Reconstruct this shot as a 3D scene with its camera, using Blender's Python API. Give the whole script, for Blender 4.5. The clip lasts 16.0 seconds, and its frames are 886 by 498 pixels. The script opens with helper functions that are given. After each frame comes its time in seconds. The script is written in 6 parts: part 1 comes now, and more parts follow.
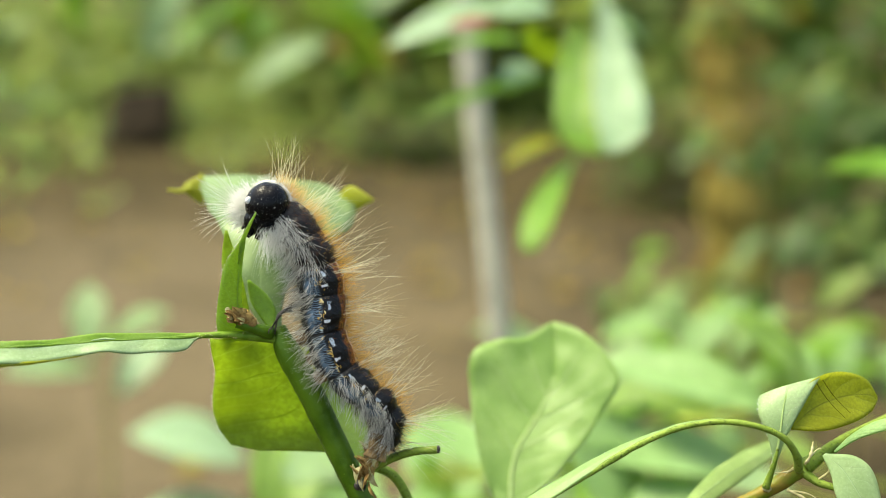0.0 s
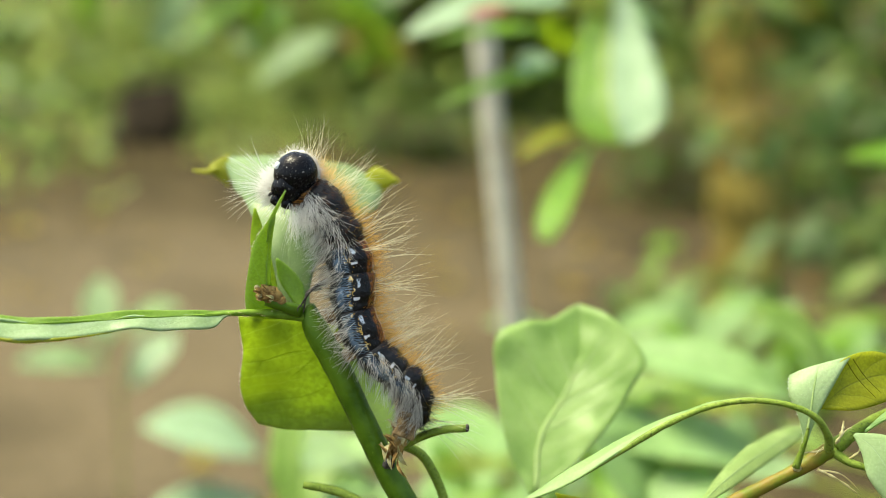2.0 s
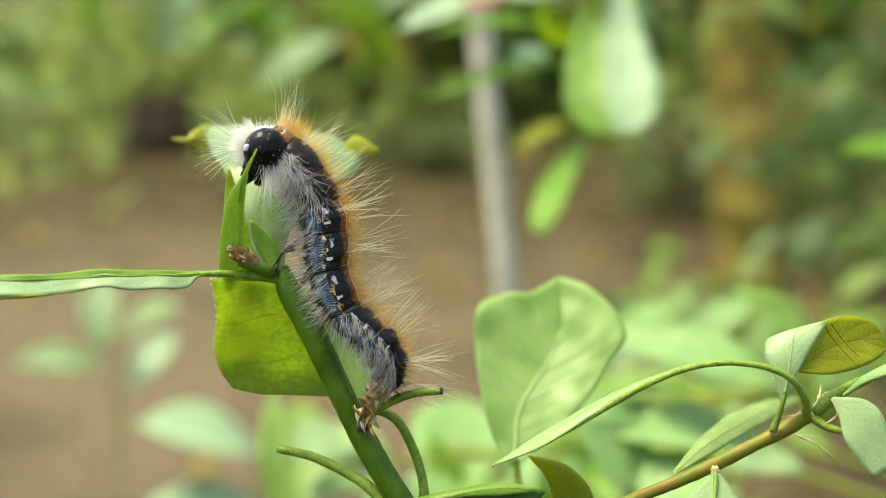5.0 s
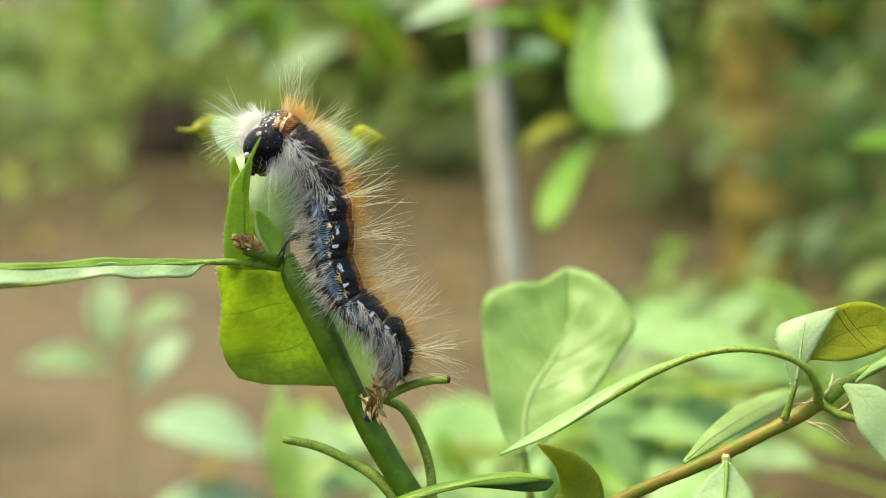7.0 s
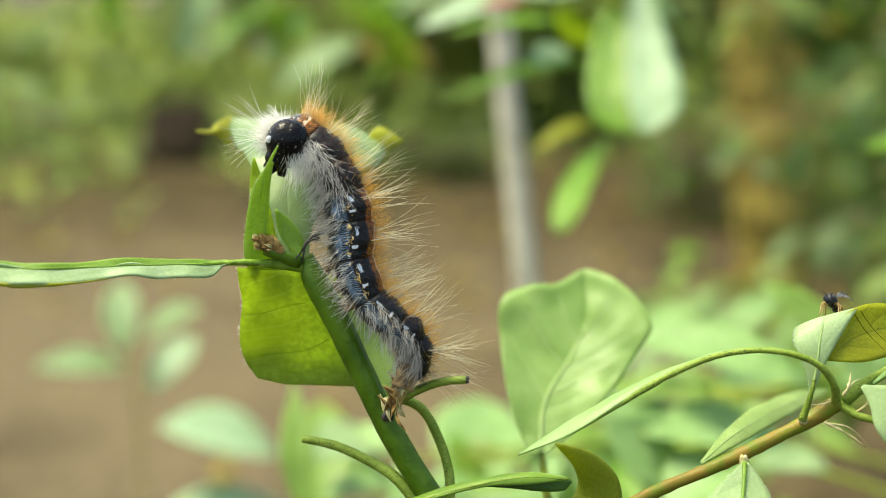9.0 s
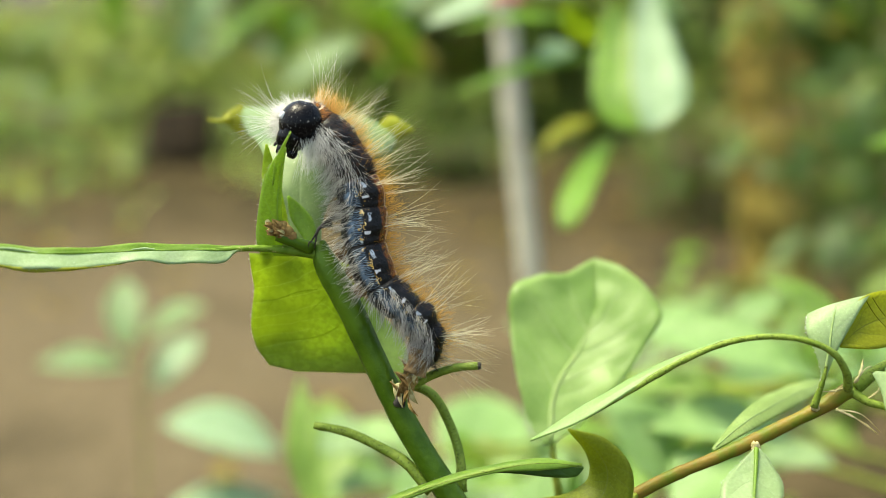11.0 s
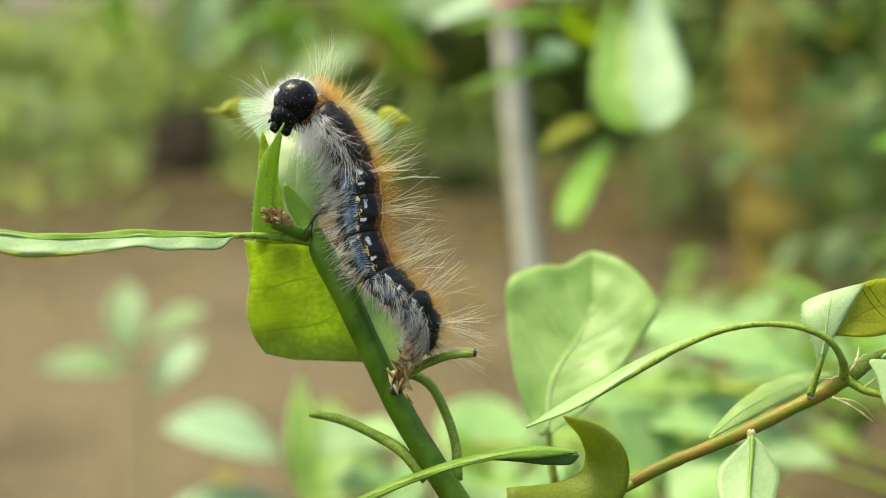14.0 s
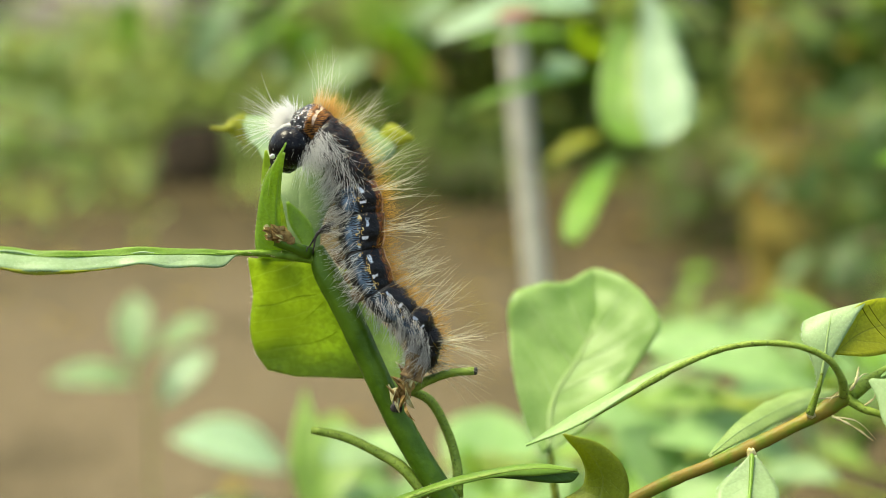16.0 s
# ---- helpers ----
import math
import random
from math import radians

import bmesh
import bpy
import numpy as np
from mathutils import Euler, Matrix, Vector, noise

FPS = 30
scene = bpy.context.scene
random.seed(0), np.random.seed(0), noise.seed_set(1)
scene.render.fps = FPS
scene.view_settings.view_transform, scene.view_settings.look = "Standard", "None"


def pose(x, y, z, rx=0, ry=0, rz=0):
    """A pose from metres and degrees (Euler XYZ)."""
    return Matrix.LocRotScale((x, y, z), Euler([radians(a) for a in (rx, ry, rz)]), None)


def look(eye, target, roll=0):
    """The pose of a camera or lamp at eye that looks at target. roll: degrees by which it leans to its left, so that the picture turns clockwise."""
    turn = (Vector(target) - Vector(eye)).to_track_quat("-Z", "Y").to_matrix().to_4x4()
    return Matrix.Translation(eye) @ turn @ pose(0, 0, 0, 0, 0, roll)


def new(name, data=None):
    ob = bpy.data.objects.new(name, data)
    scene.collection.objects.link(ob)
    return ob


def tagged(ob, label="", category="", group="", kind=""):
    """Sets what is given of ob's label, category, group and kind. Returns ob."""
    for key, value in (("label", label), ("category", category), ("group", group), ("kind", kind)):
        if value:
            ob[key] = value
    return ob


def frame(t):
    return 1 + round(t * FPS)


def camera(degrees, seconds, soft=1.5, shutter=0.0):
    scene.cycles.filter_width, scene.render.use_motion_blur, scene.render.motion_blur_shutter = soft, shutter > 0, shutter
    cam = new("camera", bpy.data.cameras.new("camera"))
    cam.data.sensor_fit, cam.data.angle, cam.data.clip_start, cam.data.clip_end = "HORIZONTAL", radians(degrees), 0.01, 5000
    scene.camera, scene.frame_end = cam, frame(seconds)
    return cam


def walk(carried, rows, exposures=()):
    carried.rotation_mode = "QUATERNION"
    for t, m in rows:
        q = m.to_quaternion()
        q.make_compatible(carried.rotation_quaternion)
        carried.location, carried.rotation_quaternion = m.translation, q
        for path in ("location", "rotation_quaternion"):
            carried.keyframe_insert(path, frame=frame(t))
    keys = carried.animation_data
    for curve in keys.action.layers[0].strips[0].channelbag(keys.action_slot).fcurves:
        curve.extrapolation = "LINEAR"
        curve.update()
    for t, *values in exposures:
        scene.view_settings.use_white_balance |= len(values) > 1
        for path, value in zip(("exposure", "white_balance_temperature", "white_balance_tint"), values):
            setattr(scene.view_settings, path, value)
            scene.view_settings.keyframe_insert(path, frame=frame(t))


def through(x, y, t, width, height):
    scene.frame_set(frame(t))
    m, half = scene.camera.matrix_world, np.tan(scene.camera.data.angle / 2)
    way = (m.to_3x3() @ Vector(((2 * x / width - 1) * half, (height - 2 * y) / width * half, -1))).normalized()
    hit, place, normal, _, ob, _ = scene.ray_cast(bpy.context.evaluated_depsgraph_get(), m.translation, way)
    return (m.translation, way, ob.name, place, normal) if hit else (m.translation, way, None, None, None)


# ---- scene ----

# The camera's way: millimetres right, ahead and up of its first place, then yaw, pitch and roll.
EYE, TILT = 0.45, -12.0
RIG = pose(0, 0, EYE, TILT)
cam = camera(41.0, 16.0, soft=0.7)
cam.data.dof.use_dof = True
cam.data.dof.focus_distance = 0.1240
cam.data.dof.aperture_fstop = 13.0
ROWS = [
    (0.0, 0, -0, 0, -0, -0, 0),
    (0.5, -0.3, -0.38, -0.71, 0.04, -0.01, -0.07),
    (1.0, -0.23, 0.12, -1.87, 0.09, 0.03, 0.01),
    (1.5, -1.75, 0.5, -2.69, 0.23, -0.11, -0.17),
    (2.0, -2.34, 0.29, -2.12, 0.35, -0.1, -0.11),
    (2.5, -2.76, -0.08, -3, 0.51, 0.02, -0.36),
    (3.0, -1.48, -0.28, -3.18, 0.53, 0.14, -0.51),
    (3.5, -1, 0.14, -4.83, 0.56, 0.34, -0.49),
    (4.0, 1.05, 0.35, -5.57, 0.53, 0.48, -0.44),
    (4.2, 1.55, 0.45, -6.34, 0.53, 0.49, -0.43),
    (6.3, 0.14, 2.35, -8.2, 1.0, 0.63, -0.13),
    (6.5, 0.44, 2.4, -8.55, 1.02, 0.64, -0.12),
    (7.0, 1.19, 2.4, -9.25, 1.05, 0.68, -0.07),
    (7.5, 0.28, 2.02, -9.54, 1.26, 0.71, -0.14),
    (8.0, 0.35, 1.75, -8.82, 1.29, 0.75, -0.1),
    (8.5, 0.24, 1.37, -8.93, 1.39, 0.9, -0.15),
    (9.0, 0.31, 1.68, -9.58, 1.55, 0.87, -0.17),
    (9.2, -1.1, 1.7, -10.5, 1.56, 0.88, -0.18),
    (11.5, -0.62, 1.41, -11.62, 1.58, 1.12, -0.35),
    (12.0, 0.44, 1.31, -12.18, 1.56, 1.25, -0.4),
    (12.5, 0.38, 1.64, -12.48, 1.5, 1.24, -0.29),
    (13.0, 1.13, 1.16, -11.64, 1.43, 1.24, -0.27),
    (13.5, 0.48, 1.62, -12.96, 1.5, 1.32, -0.29),
    (14.0, -0.07, 1.56, -13.63, 1.75, 1.45, -0.41),
    (14.5, 1.31, 1.41, -13.74, 1.93, 1.54, -0.48),
    (15.0, 0.8, 1.24, -13.52, 2.05, 1.59, -0.47),
    (15.5, 0.64, 0.73, -12.65, 2.08, 1.76, -0.53),
    (16.0, 0.74, 0.81, -12.89, 2.17, 1.98, -0.58),
]
walk(cam, [(t, RIG @ pose(x / 1000, y / 1000, z / 1000, 90 + pitch, roll, yaw)) for t, x, y, z, yaw, pitch, roll in ROWS],
     exposures=((0.0, 1.55, 7200, 1), (16.0, 1.55, 7200, 1)))

# ---- light ----
SUN_UP, SUN_TURN = 69.0, -82.0      # the sun's height, and its turn from straight ahead towards the right
world = bpy.data.worlds.new("sky")
scene.world = world
world.use_nodes = True
sky = world.node_tree.nodes.new("ShaderNodeTexSky")
sky.sky_type, sky.sun_disc = "NISHITA", False
sky.sun_elevation, sky.sun_rotation = radians(SUN_UP), radians(SUN_TURN)
sky.air_density, sky.dust_density, sky.ozone_density = 1.0, 4.0, 1.0
world.node_tree.nodes["Background"].inputs["Strength"].default_value = 0.125
world.node_tree.links.new(sky.outputs[0], world.node_tree.nodes["Background"].inputs[0])
sun = new("sun", bpy.data.lights.new("sun", "SUN"))
sun.data.energy, sun.data.angle, sun.data.color = 2.1, radians(25), (1.0, 0.95, 0.78)
_d = Vector((math.sin(radians(SUN_TURN)) * math.cos(radians(SUN_UP)), math.cos(radians(SUN_TURN)) * math.cos(radians(SUN_UP)), math.sin(radians(SUN_UP))))
sun.matrix_world = look(_d * 20, (0, 0, 0))


# ---- materials ----
class Nodes:
    """A node material in a few words."""

    def __init__(self, name):
        self.mat = bpy.data.materials.new(name)
        self.mat.use_nodes = True
        self.tree = self.mat.node_tree
        self.bsdf = self.tree.nodes["Principled BSDF"]
        self.out = self.tree.nodes["Material Output"]

    def add(self, kind):
        return self.tree.nodes.new(kind)

    def link(self, a, b):
        self.tree.links.new(a, b)

    def put(self, socket, value):
        if isinstance(value, bpy.types.NodeSocket):
            self.link(value, socket)
        else:
            socket.default_value = value

    def math(self, op, a, b=0.0, clamp=False):
        n = self.add("ShaderNodeMath")
        n.operation, n.use_clamp = op, clamp
        self.put(n.inputs[0], a)
        self.put(n.inputs[1], b)
        return n.outputs[0]

    def step(self, value, lo, hi):
        n = self.add("ShaderNodeMapRange")
        n.interpolation_type = "SMOOTHSTEP"
        self.put(n.inputs[0], value)
        n.inputs[1].default_value, n.inputs[2].default_value = lo, hi
        return n.outputs[0]

    def mix(self, fac, a, b):
        n = self.add("ShaderNodeMix")
        n.data_type = "RGBA"
        self.put(n.inputs[0], fac)
        for s, v in ((n.inputs[6], a), (n.inputs[7], b)):
            self.put(s, v if isinstance(v, bpy.types.NodeSocket) else (*v, 1.0))
        return n.outputs[2]

    def noise(self, scale, detail=3.0, vector=None, rough=0.55):
        n = self.add("ShaderNodeTexNoise")
        n.inputs["Scale"].default_value, n.inputs["Detail"].default_value = scale, detail
        n.inputs["Roughness"].default_value = rough
        self.link(vector if vector is not None else self.add("ShaderNodeTexCoord").outputs["Object"], n.inputs["Vector"])
        return n.outputs[0]

    def uv(self):
        s = self.add("ShaderNodeSeparateXYZ")
        self.link(self.add("ShaderNodeUVMap").outputs[0], s.inputs[0])
        return s.outputs[0], s.outputs[1]

    def bump(self, height, strength, distance):
        n = self.add("ShaderNodeBump")
        n.inputs["Strength"].default_value, n.inputs["Distance"].default_value = strength, distance
        self.link(height, n.inputs["Height"])
        self.link(n.outputs[0], self.bsdf.inputs["Normal"])
        return n.outputs[0]

    def done(self, colour=None, rough=0.6, through=0.0, glow=None, spec=None, metal=None):
        if colour is not None:
            self.put(self.bsdf.inputs["Base Color"], colour if isinstance(colour, bpy.types.NodeSocket) else (*colour, 1.0))
        self.put(self.bsdf.inputs["Roughness"], rough)
        if spec is not None:
            self.bsdf.inputs["Specular IOR Level"].default_value = spec
        if through:
            t = self.add("ShaderNodeBsdfTranslucent")
            self.put(t.inputs[0], glow if isinstance(glow, bpy.types.NodeSocket) else (*glow, 1.0))
            m = self.add("ShaderNodeMixShader")
            m.inputs[0].default_value = through
            self.link(self.bsdf.outputs[0], m.inputs[1])
            self.link(t.outputs[0], m.inputs[2])
            self.link(m.outputs[0], self.out.inputs[0])
        return self.mat


def leaf_material(name, dark, light, vein, glow, rough=0.42, through=0.4, veins=7.0, net=3200.0, island=False, relief=0.5, quilted=0.4, line=0.085, bright=0.45, ribbed=1.0, mottle=0.66):
    """A leaf's skin: two greens in patches, a net of small veins, side veins that run out from the midrib."""
    n = Nodes(name)
    u, v = n.uv()
    a = n.math("ABSOLUTE", n.math("MULTIPLY", n.math("SUBTRACT", v, 0.5), 2.0))
    blot = n.noise(140.0, 3.0)
    wob = n.math("ADD", n.math("MULTIPLY", n.math("SUBTRACT", blot, 0.5), 0.9), n.math("MULTIPLY", n.math("SUBTRACT", n.noise(420.0, 2.0), 0.5), 0.35))
    run = n.math("ADD", n.math("SUBTRACT", n.math("MULTIPLY", u, veins), n.math("MULTIPLY", a, 1.5)), wob)
    near = n.math("ABSOLUTE", n.math("SUBTRACT", n.math("FRACT", run), 0.5))
    side = n.step(near, line, 0.0)
    rib = n.math("MULTIPLY", n.step(a, 0.05, 0.01), ribbed)
    lines = n.math("MAXIMUM", n.math("MULTIPLY", side, 0.6), rib)
    fine = n.noise(net, 2.0)
    colour = n.mix(n.step(blot, 0.35, 0.7), dark, light)
    colour = n.mix(n.math("MULTIPLY", n.step(fine, 0.4, 0.75), 0.35), colour, light)
    colour = n.mix(n.math("MULTIPLY", lines, 0.5), colour, vein)
    if net > 500:
        # tiny pale points of down and wax
        colour = n.mix(n.math("MULTIPLY", n.step(n.noise(9000.0, 1.0), 0.68, 0.74), 0.6), colour, tuple(min(0.8, c * 1.5 + 0.15) for c in light))
    glows = n.mix(n.step(blot, 0.3, 0.75), tuple(c * mottle for c in glow), glow)
    glows = n.mix(n.math("MULTIPLY", n.step(fine, 0.6, 0.38), 0.55), glows, tuple(c * 0.55 for c in glow))
    glows = n.mix(n.math("MULTIPLY", lines, bright), glows, vein)
    if island:
        r = n.add("ShaderNodeNewGeometry").outputs["Random Per Island"]
        h = n.add("ShaderNodeHueSaturation")
        n.put(h.inputs["Value"], n.math("ADD", 0.6, n.math("MULTIPLY", r, 0.8)))
        n.put(h.inputs["Hue"], n.math("ADD", 0.47, n.math("MULTIPLY", r, 0.05)))
        n.link(colour, h.inputs["Color"])
        colour = h.outputs[0]
    quilt = n.math("MULTIPLY", n.step(near, 0.0, 0.4), n.step(a, 1.0, 0.7))
    n.bump(n.math("ADD", n.math("MULTIPLY", fine, 0.22), n.math("ADD", n.math("MULTIPLY", lines, -0.3), n.math("MULTIPLY", quilt, quilted))), relief, 0.00022)
    return n.done(colour, rough, through, glows, spec=0.32)


LEAF_TOP = leaf_material("leaf_top", (0.12, 0.26, 0.02), (0.20, 0.37, 0.045), (0.36, 0.52, 0.16), (0.60, 0.84, 0.10), rough=0.36, through=0.5)
LEAF_UNDER = leaf_material("leaf_underside", (0.20, 0.355, 0.11), (0.30, 0.47, 0.18), (0.42, 0.58, 0.28), (0.57, 0.80, 0.20), rough=0.42)
LEAF_BACK = leaf_material("leaf_bluish_underside", (0.105, 0.172, 0.062), (0.215, 0.305, 0.125), (0.235, 0.325, 0.14), (0.44, 0.60, 0.14), rough=0.40, through=0.2, veins=7.0, line=0.03, quilted=0.08)
LEAF_PALE = leaf_material("leaf_pale_underside", (0.165, 0.265, 0.115), (0.245, 0.36, 0.17), (0.37, 0.50, 0.26), (0.62, 0.80, 0.28), rough=0.48, through=0.4)
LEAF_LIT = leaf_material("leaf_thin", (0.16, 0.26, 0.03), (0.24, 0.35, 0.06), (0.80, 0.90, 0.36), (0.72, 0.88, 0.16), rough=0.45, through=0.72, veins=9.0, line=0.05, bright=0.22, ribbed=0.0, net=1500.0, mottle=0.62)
LEAF_DEEP = leaf_material("leaf_deep_green", (0.17, 0.22, 0.02), (0.27, 0.32, 0.04), (0.30, 0.35, 0.07), (0.62, 0.70, 0.05), rough=0.45, through=0.55, veins=12.0, quilted=0.1)
NARROW_UNDER = leaf_material("narrow_leaf_underside", (0.22, 0.37, 0.11), (0.30, 0.46, 0.17), (0.34, 0.50, 0.20), (0.58, 0.82, 0.2), rough=0.36, veins=34.0, quilted=0.05, relief=0.25, line=0.05)
NARROW_TOP = leaf_material("narrow_leaf_top", (0.15, 0.28, 0.03), (0.24, 0.39, 0.06), (0.28, 0.43, 0.09), (0.60, 0.84, 0.10), rough=0.36, veins=34.0, quilted=0.05, relief=0.25, line=0.05)
LEAF_OLIVE = leaf_material("leaf_olive", (0.23, 0.25, 0.010), (0.34, 0.37, 0.022), (0.2, 0.24, 0.03), (0.80, 0.84, 0.05), rough=0.5, through=0.5, veins=4.0)
LEAF_YELLOW = leaf_material("leaf_yellow", (0.34, 0.38, 0.025), (0.47, 0.49, 0.045), (0.46, 0.48, 0.08), (0.68, 0.70, 0.04), through=0.5)
LEAF_MINT = leaf_material("leaf_waxy_mint", (0.19, 0.31, 0.16), (0.27, 0.40, 0.225), (0.36, 0.5, 0.28), (0.5, 0.76, 0.2), rough=0.3, through=0.3)
# pale leaves, and the sky's sheen on the spoon leaf painted as a colour
LEAF_PALE_SHEEN = leaf_material("leaf_pale_sheen", (0.26, 0.40, 0.22), (0.36, 0.50, 0.31), (0.40, 0.54, 0.33), (0.56, 0.80, 0.26), rough=0.4, through=0.35)
LEAF_YOUNG = leaf_material("leaf_young", (0.18, 0.31, 0.055), (0.28, 0.42, 0.10), (0.36, 0.50, 0.18), (0.64, 0.86, 0.13), rough=0.4, through=0.5, quilted=0.3)
LEAF_BROAD = leaf_material("leaf_broad_young", (0.175, 0.31, 0.068), (0.28, 0.42, 0.135), (0.33, 0.46, 0.18), (0.56, 0.78, 0.17), rough=0.38, through=0.36, quilted=0.25, veins=9.0, line=0.06)
LEAF_DOWNY = leaf_material("leaf_downy", (0.30, 0.43, 0.19), (0.41, 0.54, 0.29), (0.44, 0.57, 0.31), (0.60, 0.80, 0.30), rough=0.38, through=0.4, quilted=0.10, veins=5.0, line=0.03, relief=0.7)
LEAF_SOFT = leaf_material("leaf_soft_pale", (0.29, 0.42, 0.13), (0.40, 0.53, 0.21), (0.44, 0.57, 0.24), (0.64, 0.84, 0.22), rough=0.5, through=0.5, quilted=0.05, veins=6.0, line=0.03, relief=0.3)
NARROW_MINT = leaf_material("narrow_leaf_mint", (0.30, 0.44, 0.20), (0.44, 0.57, 0.34), (0.40, 0.54, 0.28), (0.60, 0.82, 0.30), rough=0.32, through=0.35, veins=6.0, quilted=0.05, relief=0.6, line=0.02, ribbed=0.0)
LEAF_RED = leaf_material("leaf_red", (0.42, 0.10, 0.08), (0.5, 0.2, 0.14), (0.45, 0.3, 0.2), (0.5, 0.15, 0.08))
LEAF_FAR = leaf_material("leaf_far", (0.16, 0.22, 0.052), (0.265, 0.34, 0.105), (0.25, 0.34, 0.11), (0.54, 0.70, 0.16), island=True, net=60.0, through=0.55)
# dark leaf green; also carries shade where growth is seen as dark gaps
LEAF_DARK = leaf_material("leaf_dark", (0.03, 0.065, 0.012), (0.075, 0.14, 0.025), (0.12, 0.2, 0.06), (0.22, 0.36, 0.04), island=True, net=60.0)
LEAF_DRY = leaf_material("leaf_dry", (0.16, 0.115, 0.018), (0.28, 0.205, 0.04), (0.28, 0.21, 0.07), (0.50, 0.37, 0.06), rough=0.7, island=True, net=60.0)


def bark_material(name, dark, light, scale, rough=0.6, relief=0.4, through=0.0):
    n = Nodes(name)
    big, fine = n.noise(scale, 3.0), n.noise(scale * 6, 3.0)
    colour = n.mix(n.step(big, 0.35, 0.65), dark, light)
    colour = n.mix(n.math("MULTIPLY", n.step(fine, 0.45, 0.75), 0.4), colour, light)
    n.bump(n.math("ADD", fine, big), relief, 0.6 / scale * 0.15)
    return n.done(colour, rough, through, light, spec=0.18)


STEM = bark_material("green_stem", (0.046, 0.102, 0.005), (0.080, 0.155, 0.010), 300, 0.34, 0.35)
STEM_PALE = bark_material("pale_green_stem", (0.17, 0.23, 0.02), (0.31, 0.37, 0.06), 1500, 0.5, 0.4)
STEM_BROWN = bark_material("reddish_green_stem", (0.115, 0.175, 0.011), (0.215, 0.15, 0.022), 350, 0.42, 0.3)


def speckled_material(name, dark, light, speck, rough=0.5):
    """A green rind with small dark pores and a pale bloom."""
    n = Nodes(name)
    big, fine, pore = n.noise(500.0, 3.0), n.noise(2600.0, 2.0), n.noise(4200.0, 1.0)
    colour = n.mix(n.step(big, 0.35, 0.65), dark, light)
    colour = n.mix(n.math("MULTIPLY", n.step(fine, 0.5, 0.7), 0.4), colour, tuple(min(0.7, c * 1.35 + 0.03) for c in light))
    colour = n.mix(n.math("MULTIPLY", n.step(pore, 0.60, 0.66), 0.75), colour, speck)
    n.bump(n.math("ADD", fine, n.math("MULTIPLY", pore, 0.6)), 0.5, 0.00012)
    return n.done(colour, rough, 0.15, light, spec=0.25)


ARCH = speckled_material("speckled_rind", (0.15, 0.235, 0.022), (0.235, 0.33, 0.045), (0.045, 0.06, 0.008))
BUD = bark_material("dry_bud_scale", (0.15, 0.08, 0.022), (0.42, 0.28, 0.09), 900, 0.7, 0.6)
HUSK = bark_material("straw_husk", (0.40, 0.35, 0.14), (0.62, 0.57, 0.31), 900, 0.7, 0.4)
TWIG_FAR = bark_material("twig_bark", (0.10, 0.07, 0.04), (0.2, 0.15, 0.09), 60, 0.8, 0.6)
POLE = bark_material("grey_weathered_wood", (0.34, 0.33, 0.255), (0.47, 0.45, 0.35), 140, 0.8, 0.5)
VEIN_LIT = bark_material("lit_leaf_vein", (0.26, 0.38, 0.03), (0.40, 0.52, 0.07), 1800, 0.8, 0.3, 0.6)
VEIN_SOFT = bark_material("soft_leaf_vein", (0.33, 0.47, 0.16), (0.43, 0.57, 0.24), 1500, 0.45, 0.3, 0.4)
OLIVE_VEIN = bark_material("dark_olive_vein", (0.17, 0.185, 0.012), (0.25, 0.265, 0.02), 1500, 0.5, 0.3, 0.5)
STEM_RIDGE = bark_material("stem_ridge", (0.10, 0.19, 0.012), (0.17, 0.28, 0.03), 1200, 0.45, 0.3)
OCHRE = bark_material("ochre_mossy_bark", (0.12, 0.098, 0.020), (0.30, 0.24, 0.052), 55, 0.9, 0.8)
# near-black: the shade of a gap in the hedge, put into the colour
GAP_DARK = bark_material("shaded_gap_dark", (0.012, 0.009, 0.005), (0.040, 0.028, 0.015), 20, 0.9, 0.6)


def soil_material():
    n = Nodes("bare_soil")
    big, mid, fine = n.noise(1.1, 4.0), n.noise(7.0, 4.0), n.noise(60.0, 4.0)
    colour = n.mix(n.step(big, 0.35, 0.65), (0.034, 0.026, 0.011), (0.068, 0.051, 0.0215))
    colour = n.mix(n.math("MULTIPLY", n.step(mid, 0.38, 0.70), 0.85), colour, (0.023, 0.0195, 0.0095))
    colour = n.mix(n.math("MULTIPLY", n.step(fine, 0.5, 0.75), 0.5), colour, (0.130, 0.098, 0.052))
    # paler soil round a point on one side
    p = n.add("ShaderNodeVectorMath")
    p.operation = "DISTANCE"
    n.link(n.add("ShaderNodeTexCoord").outputs["Object"], p.inputs[0])
    p.inputs[1].default_value = (-0.62, 1.5, 0.0)
    pale_soil = n.step(n.math("ADD", p.outputs["Value"], n.math("ADD", n.math("MULTIPLY", n.math("SUBTRACT", mid, 0.5), 1.0), n.math("MULTIPLY", n.math("SUBTRACT", big, 0.5), 1.6))), 1.45, 0.35)
    colour = n.mix(n.math("MULTIPLY", pale_soil, 0.62), colour, n.mix(n.step(fine, 0.4, 0.7), (0.125, 0.100, 0.060), (0.195, 0.156, 0.10)))
    # dark patches scattered by noise
    colour = n.mix(n.math("MULTIPLY", n.step(n.noise(3.2, 3.0), 0.52, 0.66), 0.6), colour, (0.040, 0.033, 0.018))
    n.bump(n.math("ADD", mid, n.math("MULTIPLY", fine, 0.4)), 0.8, 0.03)
    return n.done(colour, 0.95, spec=0.08)


SOIL = soil_material()


